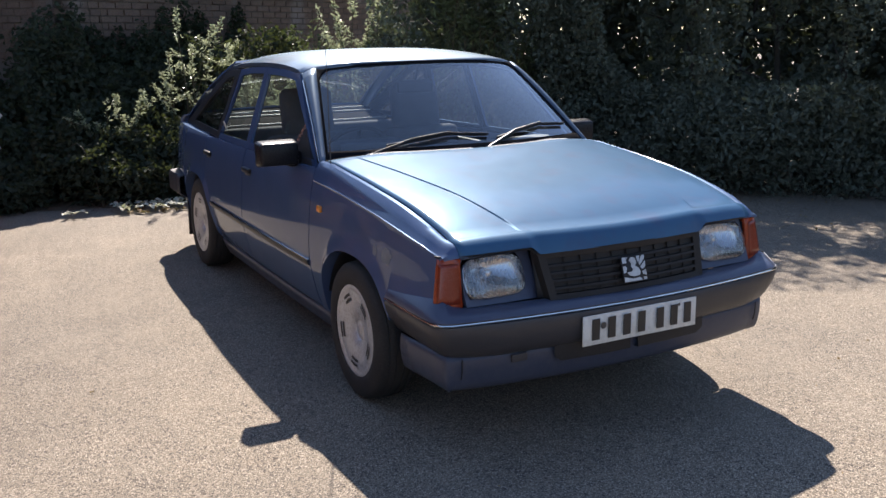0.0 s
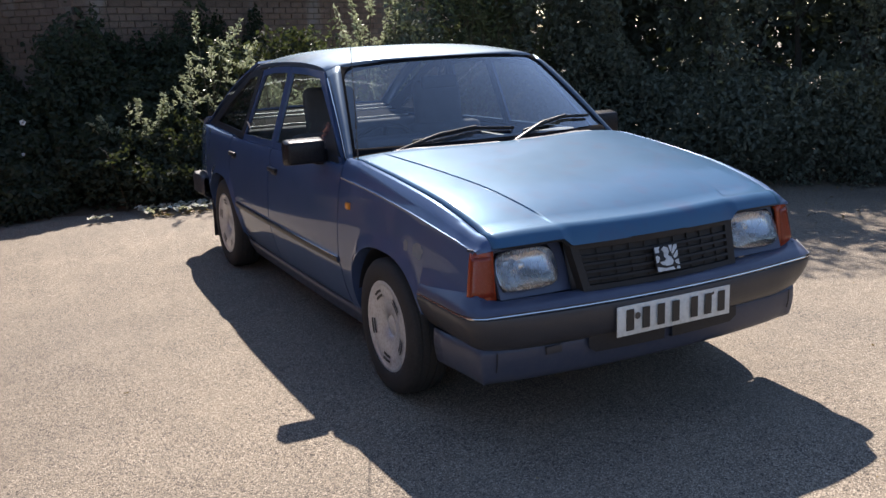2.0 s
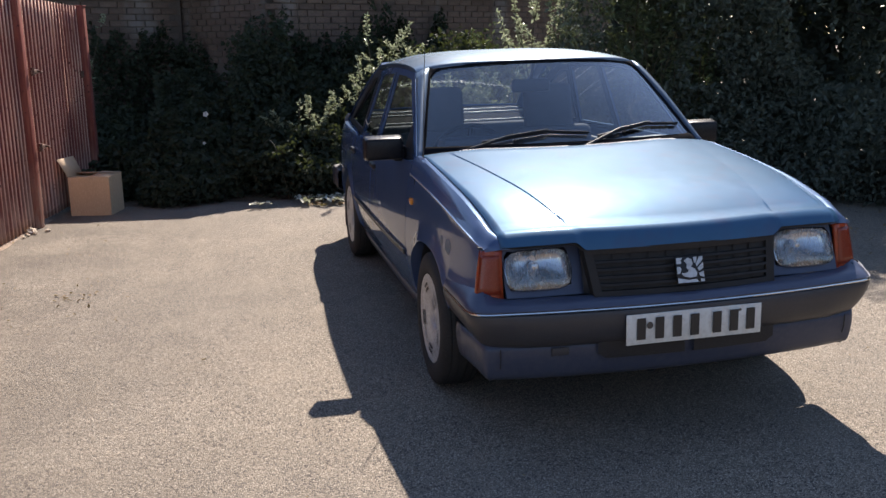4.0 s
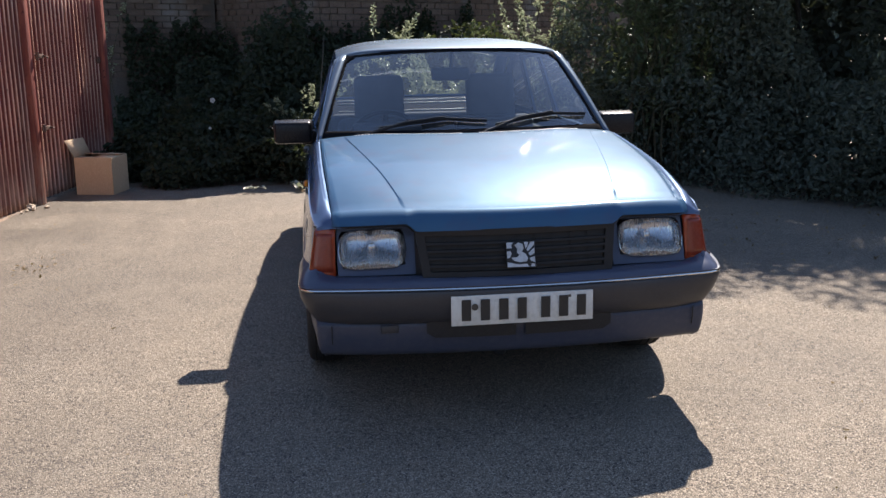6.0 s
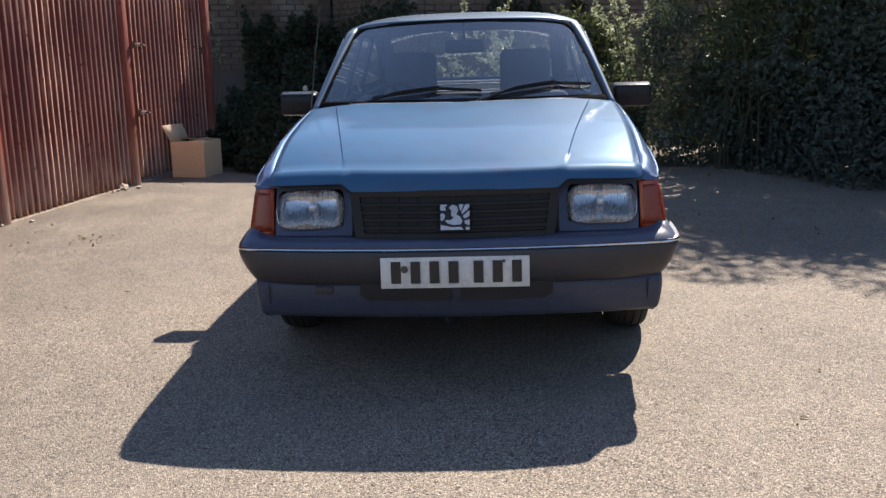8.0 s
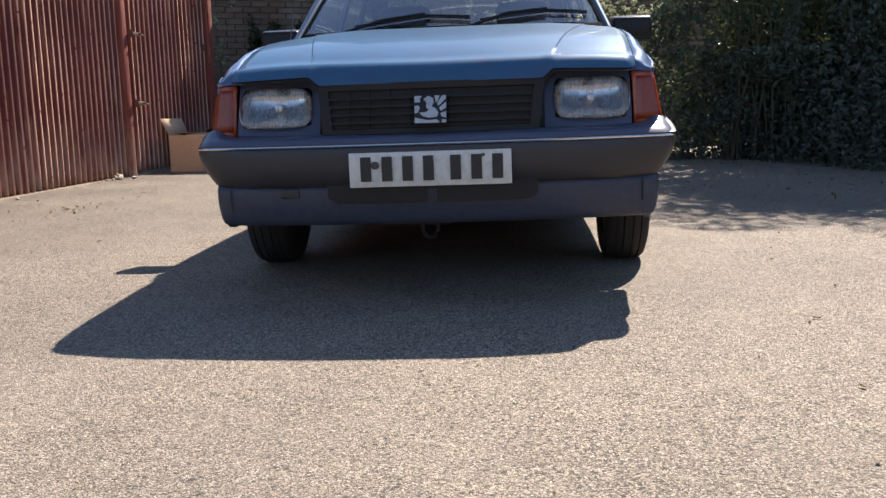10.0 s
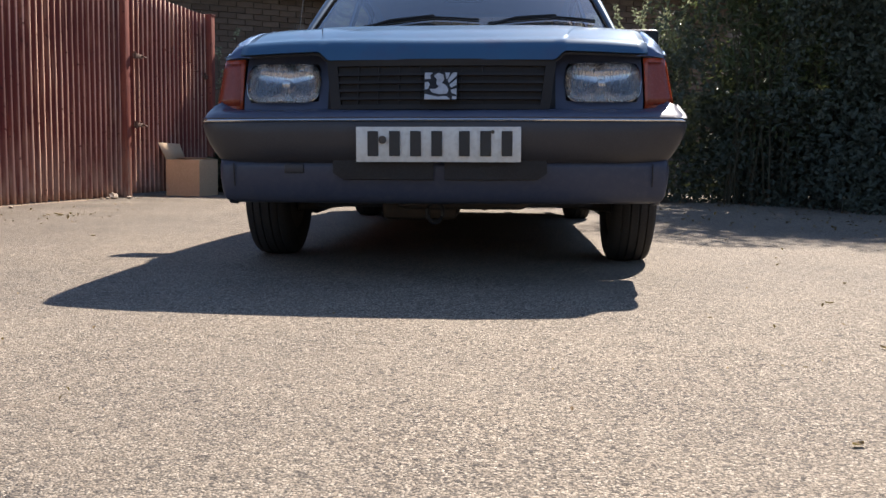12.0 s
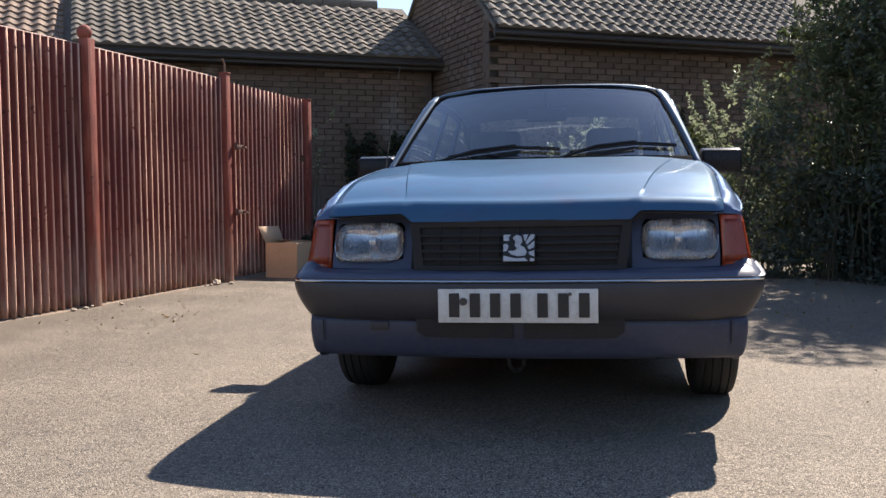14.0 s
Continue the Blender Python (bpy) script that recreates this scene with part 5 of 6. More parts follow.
def range_of(name, origin, length, depth, eave, pitch, tile_me, label, rows_cut, tall=True):
    """A brick range: origin at the front corner, walls, gables, roof deck, fascia and gutter."""
    m = frame_at(origin)
    b = base(name, origin, label, "building")
    rise = depth / 2 * math.tan(pitch)
    walls = {}
    bm = bmesh.new()
    box(bm, m @ Vector((length / 2, 0.12, eave / 2)), (length, 0.20, eave), rot=m.to_3x3().to_4x4())
    walls["front"] = part("front_wall", bm, MORTAR, b, "brown brick wall in shade")
    bm = bmesh.new()
    box(bm, m @ Vector((length / 2, depth - 0.12, eave / 2)), (length, 0.20, eave), rot=m.to_3x3().to_4x4())
    part("back_wall", bm, MORTAR, b)
    for k, x in (("left", 0.02), ("right", length - 0.22)):
        bm = bmesh.new()
        o = [(0.02, 0), (depth - 0.02, 0), (depth - 0.02, eave), (depth / 2, eave + rise - 0.02), (0.02, eave)]
        prism(bm, [m @ Vector((x, y, z)) for y, z in o], [m @ Vector((x + 0.2, y, z)) for y, z in o])
        bmesh.ops.recalc_face_normals(bm, faces=bm.faces)
        walls[k] = part("gable_wall", bm, MORTAR, b, "brown brick gable")
    over = 0.28
    bm = bmesh.new()
    for sgn in (0, 1):
        y0, y1 = (-over, depth / 2) if sgn == 0 else (depth + over, depth / 2)
        z0, z1 = eave - over * math.tan(pitch) + 0.03, eave + rise + 0.03
        o = [(-0.06, y0, z0), (length + 0.06, y0, z0), (length + 0.06, y1, z1), (-0.06, y1, z1)]
        prism(bm, [m @ Vector(p) for p in o], [m @ (Vector(p) - Vector((0, 0, 0.06))) for p in o])
    bmesh.ops.recalc_face_normals(bm, faces=bm.faces)
    deck = part("roof", bm, tile_me.materials[0], b, "pitched roof of rolled concrete tiles")
    bm = bmesh.new()
    box(bm, m @ Vector((length / 2, -over - 0.012, eave - over * math.tan(pitch) - 0.055)), (length + 0.12, 0.024, 0.17), rot=m.to_3x3().to_4x4())
    part("fascia", bm, FASCIA, b, "dark fascia board")
    bm = bmesh.new()
    zt = eave - over * math.tan(pitch) - 0.13
    box(bm, m @ Vector((length / 2, -over / 2, zt)), (length + 0.1, over, 0.02), rot=m.to_3x3().to_4x4())
    part("soffit", bm, FASCIA, b)
    bm = bmesh.new()
    tube(bm, [m @ Vector((x, -over - 0.045, zt + 0.06)) for x in (-0.08, length + 0.08)], 0.036, 10)
    part("gutter", bm, FASCIA, b, "dark gutter")
    slope = math.hypot(depth / 2 + over, rise + over * math.tan(pitch))
    nrow, ncol = int(slope / 0.185), int((length + 0.1) / 0.168)
    for r in range(nrow):
        for c in range(ncol):
            if c < rows_cut[0] or c >= rows_cut[1]:
                continue
            d = r * 0.185 - 0.075
            p = m @ Vector((0.05 + c * 0.168 + random.uniform(-0.003, 0.003), -over + d * math.cos(pitch), eave - over * math.tan(pitch) + 0.03 + d * math.sin(pitch)))
            at = Matrix.Translation(p) @ m.to_3x3().to_4x4() @ Matrix.Rotation(pitch + random.uniform(-0.008, 0.008), 4, "X")
            linked("roof_tile", tile_me, deck, at=at)
    bm = bmesh.new()
    for c in range(int(length / 0.42)):
        q = [m @ Vector((0.21 + c * 0.42 + t, depth / 2, eave + rise + 0.045)) for t in (-0.205, 0.205)]
        tube(bm, q, [0.085, 0.092], 12)
    part("ridge_tiles", bm, tile_me.materials[0], deck, kind="stuff")
    return b, m, walls, rise


HOUSE_AT = Vector((-1.04, 8.2, 0))
GARAGE_AT = HOUSE_AT + BACK * 1.87 - ALONG * 4.60
NEXT_AT = GARAGE_AT + BACK * 0.35 - ALONG * 5.98
house, house_m, house_w, _ = range_of("brick_house", HOUSE_AT, 9.0, 3.4, 2.93, radians(38), TILE_ME, "single-storey brown brick house with tiled roof, overgrown", (0, 30))
garage, garage_m, garage_w, _ = range_of("brick_garage", GARAGE_AT, 4.55, 2.9, 2.73, radians(29), TILE_ME, "low brown brick garage with rolled-tile roof", (0, 28))
range_of("brick_outbuilding", NEXT_AT, 5.9, 3.6, 2.75, radians(32), TILE_B_ME, "brown brick outbuilding with brown tiled roof behind the fence", (12, 36))


def lay_bricks(wall, m, x0, x1, z0, z1, budget, gable=None, side=False):
    """Bricks in stretcher bond; past the budget they are joined."""
    done, joined = 0, bmesh.new()
    k = int(z0 / 0.075)
    cells = []
    while (k + 1) * 0.075 < z1:
        z = (k + 0.5) * 0.075
        x = x0 + (0.1125 if k % 2 else 0.0) + 0.11
        while x + 0.1 < x1:
            if gable is None or z + 0.04 < gable(x):
                cells.append((x, z))
            x += 0.225
        k += 1
    cells.sort(key=lambda c: (-c[1], c[0]))
    for x, z in cells:
        jig = Matrix.Translation((0, random.uniform(-0.003, 0.003), 0))
        local = Matrix.Translation((0.012, x, z)) @ Matrix.Rotation(radians(-90), 4, "Z") if side else Matrix.Translation((x, 0.012, z))
        at = m @ local @ jig
        if done < budget:
            linked("brick", BRICK_ME, wall, at=at)
            done += 1
        else:
            joined.verts.ensure_lookup_table()
            g = [joined.verts.new(at @ v.co) for v in BRICK_ME.vertices]
            for f in BRICK_ME.polygons:
                joined.faces.new([g[i] for i in f.vertices])
    if joined.verts:
        part("bricks", joined, BRICK, wall, kind="stuff")
    else:
        joined.free()


lay_bricks(house_w["front"], house_m, 0.0, 5.4, 0.6, 2.82, 300)
lay_bricks(house_w["left"], house_m, 0.0, 3.3, 1.2, 4.2, 150, gable=lambda x: 2.93 + min(x, 3.4 - x) * math.tan(radians(38)), side=True)
lay_bricks(garage_w["front"], garage_m, 0.0, 4.5, 0.9, 2.68, 300)

# ---- corrugated fence and gate ----
FX = 0.14


def fence_point(y, off=0.0, z=0.0):
    d = Vector((1, -FX, 0)).normalized()
    return Vector((-3.16 + FX * (y - 5.12), y, z)) + d * off


def fence_angle():
    return Matrix.Rotation(-math.atan(FX), 4, "Z")


GATE_POST = fence_point(5.165, 0.045)
SWING = Matrix.Translation(GATE_POST) @ Matrix.Rotation(-0.0419, 4, "Z") @ Matrix.Translation(-GATE_POST)


def sheet_panel(name, y0, y1, top, label, parent=None, low=0.012):
    n = int((y1 - y0) / 0.0085)
    bm = bmesh.new()
    rows = []
    for i in range(n + 1):
        y = y0 + (y1 - y0) * i / n
        ph = y / 0.0762 * 2 * math.pi
        w = 0.028 * (2 * (0.5 + 0.5 * math.sin(ph)) ** 1.2 - 1) + 0.003 * noise.noise((y * 3, 0, 0))
        tp = top(y) + 0.006 * noise.noise((y * 9, 4, 0))
        rows.append([fence_point(y, w + 0.006 * noise.noise((y * 1.5, z * 2, 1)), z) for z in [low + 0.012 * noise.noise((y * 12, 0, 7))] + steps(0.1, tp, 8)])
    grid(bm, rows)
    ob = part(name, bm, FENCE, parent, label, sharp=60)
    solid(ob, 0.0015, 0.0)
    return ob


def post(y, top, label, w=0.074, knob=False):
    bm = bmesh.new()
    p = fence_point(y, 0.045, top / 2)
    box(bm, p, (w, w, top), rot=fence_angle(), bev=0.006)
    if knob:
        bmesh.ops.create_uvsphere(bm, u_segments=14, v_segments=9, radius=0.055, matrix=Matrix.Translation(fence_point(y, 0.03, top + 0.045)))
    else:
        box(bm, fence_point(y, 0.045, top + 0.004), (w + 0.012, w + 0.012, 0.010), rot=fence_angle(), bev=0.003)
    return tagged(part("fence_post", bm, POST, label=label), category="post", group="posts of the corrugated fence")


def strap(y, z, parent):
    bm = bmesh.new()
    box(bm, fence_point(y, 0.095, z), (0.012, 0.16, 0.035), rot=fence_angle(), bev=0.003)
    tube(bm, [fence_point(y - 0.05, 0.10, z - 0.03), fence_point(y - 0.05, 0.10, z + 0.035)], 0.014, 8)
    tube(bm, [fence_point(y + 0.06, 0.10, z), fence_point(y + 0.06, 0.125, z), fence_point(y + 0.10, 0.125, z - 0.01)], 0.008, 6)
    return part("hinge", bm, RUST, parent, "rusty hinge strap")


fence = base("corrugated_fence", fence_point(2.5), "tall red-painted corrugated metal fence, rusted at the foot", "fence")
for y0, y1, z0, z1 in ((-1.2, 1.17, 1.91, 1.90), (1.17, 3.28, 1.90, 1.885), (3.28, 5.16, 1.885, 1.855)):
    sheet_panel("metal_sheet", y0, y1, lambda y, a=y0, b=y1, c=z0, d=z1: c + (d - c) * (y - a) / (b - a), "red-brown corrugated sheet with peeling paint", fence)
    bm = bmesh.new()
    tube(bm, [fence_point(y, 0.0, z0 + (z1 - z0) * (y - y0) / (y1 - y0) + 0.004) for y in steps(y0, y1, 10)], 0.007, 6)
    part("capping", bm, CAPPING, fence, "pale capping strip")
    for z in (0.45, 1.35):
        bm = bmesh.new()
        box(bm, fence_point((y0 + y1) / 2, -0.05, z), (0.05, (y1 - y0) * 1.005, 0.05), rot=fence_angle(), bev=0.004)
        part("rail", bm, FENCE, fence)
gate = base("corrugated_gate", fence_point(5.3), "red-painted corrugated metal gate between steel posts", "gate")
sheet_panel("metal_sheet", 5.205, 6.70, lambda y: 1.838 - 0.038 * (y - 5.2) / 1.5, "red-brown corrugated sheet with peeling paint", gate, 0.03).matrix_basis = SWING
for z in (0.35, 1.55):
    bm = bmesh.new()
    box(bm, fence_point(5.95, -0.05, z), (0.05, 1.48, 0.05), rot=fence_angle(), bev=0.004)
    part("rail", bm, FENCE, gate, at=SWING)
post(1.17, 1.93, "red-painted square steel fence post")
post(3.28, 1.93, "red-painted square steel fence post with round knob", 0.082, True)
p2 = post(5.165, 1.90, "red-painted square steel gate post with rusty hinges")
p1 = post(6.715, 1.80, "red-painted square steel gate post with latch")
p1.matrix_basis = SWING
strap(5.30, 1.245, p2)
strap(5.30, 0.64, p2)
strap(6.675, 1.175, p1)
bm = bmesh.new()
tube(bm, [fence_point(5.165, 0.045, 1.90), fence_point(5.165, 0.045, 1.985), fence_point(5.13, 0.045, 2.03)], 0.010, 6)
part("bent_rod", bm, RUST, p2, "bent steel rod")
# foot of the fence: rubble and a kerb of broken concrete
random.seed(4)
for y in (4.72, 4.80, 4.86, 4.98, 3.0, 3.12, 3.22, 3.40):
    bm = bmesh.new()
    bmesh.ops.create_icosphere(bm, subdivisions=2, radius=random.uniform(0.012, 0.024))
    for v in bm.verts:
        v.co *= 1 + 0.35 * noise.noise(v.co * 22 + Vector((y, 0, 0)))
        v.co.z *= 0.55
    at = Matrix.Translation(fence_point(y, random.uniform(0.06, 0.20), 0.010))
    tagged(part("stone", bm, STONE, label="pale broken stone at the foot of the fence", at=at, sharp=25), category="stone", group="stones along the fence")

# crumpled scrap of paper at the gate post
bm = bmesh.new()
bmesh.ops.create_icosphere(bm, subdivisions=3, radius=0.036)
for v in bm.verts:
    v.co *= 1 + 0.75 * noise.noise(v.co * 26) + 0.35 * noise.noise(v.co * 61)
    v.co.z *= 0.75
tagged(part("paper_scrap", bm, STONE, label="crumpled pale scrap of paper at the foot of the gate post", at=Matrix.Translation(fence_point(4.90, 0.075, 0.024)), sharp=20), category="litter")

# pale grit swept against the foot of the fence
bm = bmesh.new()
grid(bm, [[tuple(fence_point(y, off * (0.75 + 0.7 * noise.noise((y * 2.2, off, 5))), 0.008 * (1 - off / 0.07) + 0.001)) for off in (0.0, 0.02, 0.045, 0.07)] for y in steps(1.4, 5.5, 90)])
tagged(part("grit_strip", bm, GRIT, label="pale grit and dust along the foot of the fence", kind="structure"), category="grit")

# ---- cardboard box ----
carton = base("cardboard_box", (-2.77, 5.84, 0), "open brown cardboard box standing against the gate", "box")
cm = Matrix.Translation((-2.717, 5.760, 0)) @ Matrix.Rotation(radians(-13), 4, "Z")
BW, BD, BH = 0.344, 0.327, 0.335
for name, c, s in (("side", (0, -BD / 2, BH / 2), (BW, 0.005, BH)), ("side", (0, BD / 2, BH / 2), (BW, 0.005, BH)), ("side", (-BW / 2, 0, BH / 2), (0.005, BD, BH)), ("side", (BW / 2, 0, BH / 2), (0.005, BD, BH)), ("bottom", (0, 0, 0.006), (BW, BD, 0.006))):
    bm = bmesh.new()
    box(bm, cm @ Vector(c), (s[0] + 0.004, s[1] + 0.0, s[2]), rot=cm.to_3x3().to_4x4())
    part(name, bm, CARD, carton)
for pts in ([(-BW / 2, -BD / 2, BH), (-BW / 2, BD / 2, BH), (-BW / 2 - 0.075, BD / 2 + 0.02, BH + 0.148), (-BW / 2 - 0.080, -BD / 2 - 0.005, BH + 0.156)],
            [(BW / 2, -BD / 2, BH), (BW / 2, BD / 2, BH), (0.01, BD / 2, BH + 0.012), (0.01, -BD / 2, BH + 0.006)],
            [(-BW / 2, BD / 2, BH + 0.004), (BW / 2, BD / 2, BH + 0.004), (BW / 2 - 0.01, BD / 2 - 0.15, BH + 0.018), (-BW / 2 + 0.01, BD / 2 - 0.15, BH + 0.02)],
            [(-BW / 2, -BD / 2, BH), (BW / 2, -BD / 2, BH), (BW / 2 - 0.01, -BD / 2 + 0.155, BH - 0.006), (-BW / 2 + 0.01, -BD / 2 + 0.155, BH - 0.008)]):
    bm = bmesh.new()
    bm.faces.new([bm.verts.new(cm @ Vector(p)) for p in pts])
    solid(part("flap", bm, CARD, carton), 0.004, 0.0)

# ---- plants ----


def leaf_cloud(name, pts, size, material, up=0.3, aspect=0.55, seed=1, aim=None):
    """One mesh of many small folded leaves at the given places."""
    rng = np.random.default_rng(seed)
    n = len(pts)
    d = rng.normal(size=(n, 3)) if aim is None else aim + 0.5 * rng.normal(size=(n, 3))
    d /= np.linalg.norm(d, axis=1)[:, None]
    nr = rng.normal(size=(n, 3)) + np.array([0, 0, up * 3])
    s = np.cross(d, nr)
    s /= np.linalg.norm(s, axis=1)[:, None] + 1e-9
    nr = np.cross(s, d)
    ln = (size * rng.uniform(0.6, 1.35, n))[:, None]
    a = pts - d * ln * 0.5
    b = pts + d * ln * 0.5 - nr * ln * 0.10
    c = pts - d * ln * 0.06
    l = c + s * ln * aspect * 0.5 + nr * ln * 0.10
    r = c - s * ln * aspect * 0.5 + nr * ln * 0.10
    verts = np.stack([a, l, b, r], 1).reshape(-1, 3)
    k = np.arange(n)[:, None] * 4
    faces = np.concatenate([k + [0, 3, 2], k + [0, 2, 1]]).tolist()
    me = bpy.data.meshes.new(name)
    me.from_pydata(verts.tolist(), [], faces)
    me.materials.append(material)
    return me


def value_noise(p, s, seed):
    return np.array([noise.noise(Vector(q) * s + Vector((seed, seed * 2.3, 0))) for q in p])


def sun_gap(q):
    """A ragged pattern of chinks that run along the sun's direction; above zero where a chink is open."""
    side, rise = np.array((SUN.y, -SUN.x, 0.0)), np.array(SUN.cross(Vector((SUN.y, -SUN.x, 0.0))))
    across = np.c_[q @ side, q @ rise, 0.15 * (q @ np.array(SUN))]
    return value_noise(across, 1.9, 13) + 0.6 * value_noise(across, 5.0, 17) - 0.08


def hedge_points(n, line, height, thick, seed, left_drop=0.0, thin=0.0):
    """Places near the face and top of a rough hedge along a line."""
    rng = np.random.default_rng(seed)
    line = np.array(line, float)
    seg = np.linalg.norm(np.diff(line, axis=0), axis=1)
    total = seg.sum()
    t = rng.uniform(0, total, n)
    i = np.clip(np.searchsorted(np.cumsum(seg), t), 0, len(seg) - 1)
    f = (t - np.r_[0, np.cumsum(seg)][i]) / seg[i]
    p = line[i] + (line[i + 1] - line[i]) * f[:, None]
    tang = (line[i + 1] - line[i]) / seg[i][:, None]
    nrm = np.stack([-tang[:, 1], tang[:, 0]], 1)
    depth = thick * rng.beta(1.1, 1.9, n)
    z = height * rng.uniform(0, 1, n) ** 0.9
    q = np.c_[p, z]
    swellv = value_noise(np.c_[p, z], 0.75, seed) * 0.65 + value_noise(np.c_[p, z], 2.6, seed + 5) * 0.22
    top = height * (0.86 + 0.30 * value_noise(np.c_[p, 0 * z], 0.8, seed + 9) + 0.13 * value_noise(np.c_[p, 0 * z], 2.7, seed + 3)) * (1 - left_drop * np.clip(1 - t / 1.7, 0, 1))
    lean = 0.25 * z
    q[:, :2] += nrm * (depth - swellv + 0.10 * lean)[:, None]
    closed = (sun_gap(q) < 0) | (z < 1.0) | (thin == 0)
    return q[closed & (z < top) & (rng.uniform(0, 1, n) > thin * np.clip((z - 0.8) / 1.4, 0, 1))]


def wood(name, roots, material, parent, seed):
    rng = random.Random(seed)
    bm = bmesh.new()
    for x, y, h in roots:
        p = Vector((x, y, -0.03))
        pts, rad = [p.copy()], [0.045]
        for k in range(6):
            p = p + Vector((rng.uniform(-0.12, 0.12), rng.uniform(-0.12, 0.12), h / 6))
            pts.append(p.copy())
            rad.append(0.045 * (1 - (k + 1) / 7))
        tube(bm, pts, rad, 7)
        for q in pts[2:]:
            e = q + Vector((rng.uniform(-0.6, 0.6), rng.uniform(-0.6, 0.6), rng.uniform(0.1, 0.6)))
            tube(bm, [q, q.lerp(e, 0.5) + Vector((0, 0, 0.05)), e], [0.016, 0.011, 0.005], 5)
    return part(name, bm, material, parent)


HEDGE_LINE = [(1.40, 6.20), (1.85, 5.75), (2.7, 5.0), (4.4, 3.3), (5.6, 1.9), (6.4, 0.6)]
hedge = base("evergreen_hedge", (3.4, 4.6, 0), "tall dark evergreen hedge with small glossy leaves", "hedge")
wood("trunk", [(2.6 + 0.62 * k + random.uniform(-0.15, 0.15), 6.7 - 0.58 * k + random.uniform(-0.1, 0.1), 2.9) for k in range(8)], BARK, hedge, 11)
pts = hedge_points(200000, HEDGE_LINE, 3.5, 1.5, 21, 0.52, 0.20)
linked("crown", leaf_cloud("crown", pts, 0.054, HEDGE, 0.35, 0.58, 22), hedge, kind="stuff")
pts = hedge_points(9000, [(x + 0.62, y + 0.62) for x, y in HEDGE_LINE], 3.0, 0.7, 23, 0.70, 0.95)
linked("inner_growth", leaf_cloud("inner_growth", pts, 0.12, HEDGE, 0.2, 0.6, 24), hedge, kind="stuff")

# unseen second row of bushes, added well behind the hedge as a dark backing
row = base("bushes", (5.2, 6.4, 0), "added dark row of bushes that backs the hedge", "bushes")
pts = hedge_points(60000, [(2.9, 7.9), (4.0, 7.2), (5.8, 5.2), (7.3, 3.4), (8.3, 1.4)], 3.7, 1.0, 25, 0.2)
linked("leaves", leaf_cloud("leaves", pts, 0.13, HEDGE, 0.3, 0.6, 26), row, kind="stuff")
wood("trunk", [(3.4, 8.0, 2.6), (4.7, 6.9, 2.8), (5.9, 5.7, 2.6), (7.1, 4.4, 2.7), (8.2, 2.6, 2.5)], BARK, row, 15)

# taller tree behind the hedge
tree = base("tree", (4.2, 7.2, 0), "leafy tree behind the hedge, dark green", "tree")
wood("trunk", [(4.2, 7.2, 4.2), (4.4, 7.3, 3.8)], BARK, tree, 12)
rng = np.random.default_rng(31)
# The last two clumps, above the view, are added to dapple the ground
blobs = np.array([(3.6, 6.9, 3.5), (4.6, 7.0, 4.0), (4.1, 7.6, 4.6), (5.2, 6.6, 3.2), (3.2, 7.4, 2.8), (5.0, 7.8, 3.6), (5.9, 6.2, 3.9), (3.3, 6.8, 4.2), (4.5, 6.5, 4.4)])
c = blobs[rng.integers(0, len(blobs), 20000)]
v = rng.normal(size=c.shape)
v /= np.linalg.norm(v, axis=1)[:, None]
c = c + v * (0.95 * rng.uniform(0, 1, len(c)) ** 0.45)[:, None] * np.array([1, 1, 0.8])
linked("crown", leaf_cloud("crown", c, 0.085, HEDGE, 0.35, 0.5, 32), tree, kind="stuff")


def shrub(name, where, stems, height, spread, leaf, count, material, label, category, seed, lean=(0, 0)):
    """Arching stems that carry leaves in whorls."""
    rng = random.Random(seed)
    b = base(name, where, label, category)
    bm = bmesh.new()
    centres, aims = [], []
    for k in range(stems):
        a = rng.uniform(0, 2 * math.pi)
        h = height * rng.uniform(0.55, 1.0)
        r0 = spread * 0.35 * math.sqrt(rng.random())
        p0 = Vector(where) + Vector((r0 * math.cos(a), r0 * math.sin(a), -0.02))
        out = Vector((math.cos(a), math.sin(a), 0)) * spread * rng.uniform(0.15, 0.75) + Vector((*lean, 0)) * h
        path = [p0 + out * (t**1.6) + Vector((0, 0, h * (1.12 * t - 0.12 * t * t))) for t in steps(0, 1, 8)]
        tube(bm, path, [0.010 * (1 - 0.8 * i / 8) for i in range(9)], 5)
        for _ in range(count):
            t = rng.uniform(0.22, 1.0)
            i = min(int(t * 8), 7)
            p = path[i].lerp(path[i + 1], t * 8 - i)
            d = Vector((rng.gauss(0, 1), rng.gauss(0, 1), rng.gauss(0.25, 0.7))).normalized()
            reach = (0.12 + 0.55 * (1 - t)) * rng.random() ** 0.8 * spread * 0.62
            q = p + d * (reach * 0.5 + leaf * 0.4)
            centres.append(q)
            aims.append(d)
    part("branchwork", bm, STEM, b, kind="stuff")
    linked("leaves", leaf_cloud("leaves", np.array([tuple(c) for c in centres]), leaf, material, 0.25, 0.42, seed, np.array([tuple(c) for c in aims])), b, kind="stuff")
    return b


shrub("wild_shrub", (-0.15, 6.90, 0), 10, 0.95, 0.55, 0.062, 110, BRAMBLE, "dark leafy shrub low against the wall", "shrub", 5)
shrub("wild_shrub", (1.10, 6.20, 0), 14, 1.75, 0.60, 0.052, 90, SPRAY, "tall leafy shrub with sunlit tips", "shrub", 7)
shrub("wild_shrub", (0.50, 6.75, 0), 10, 1.10, 0.55, 0.060, 110, BRAMBLE, "leafy shrub against the wall", "shrub", 8)

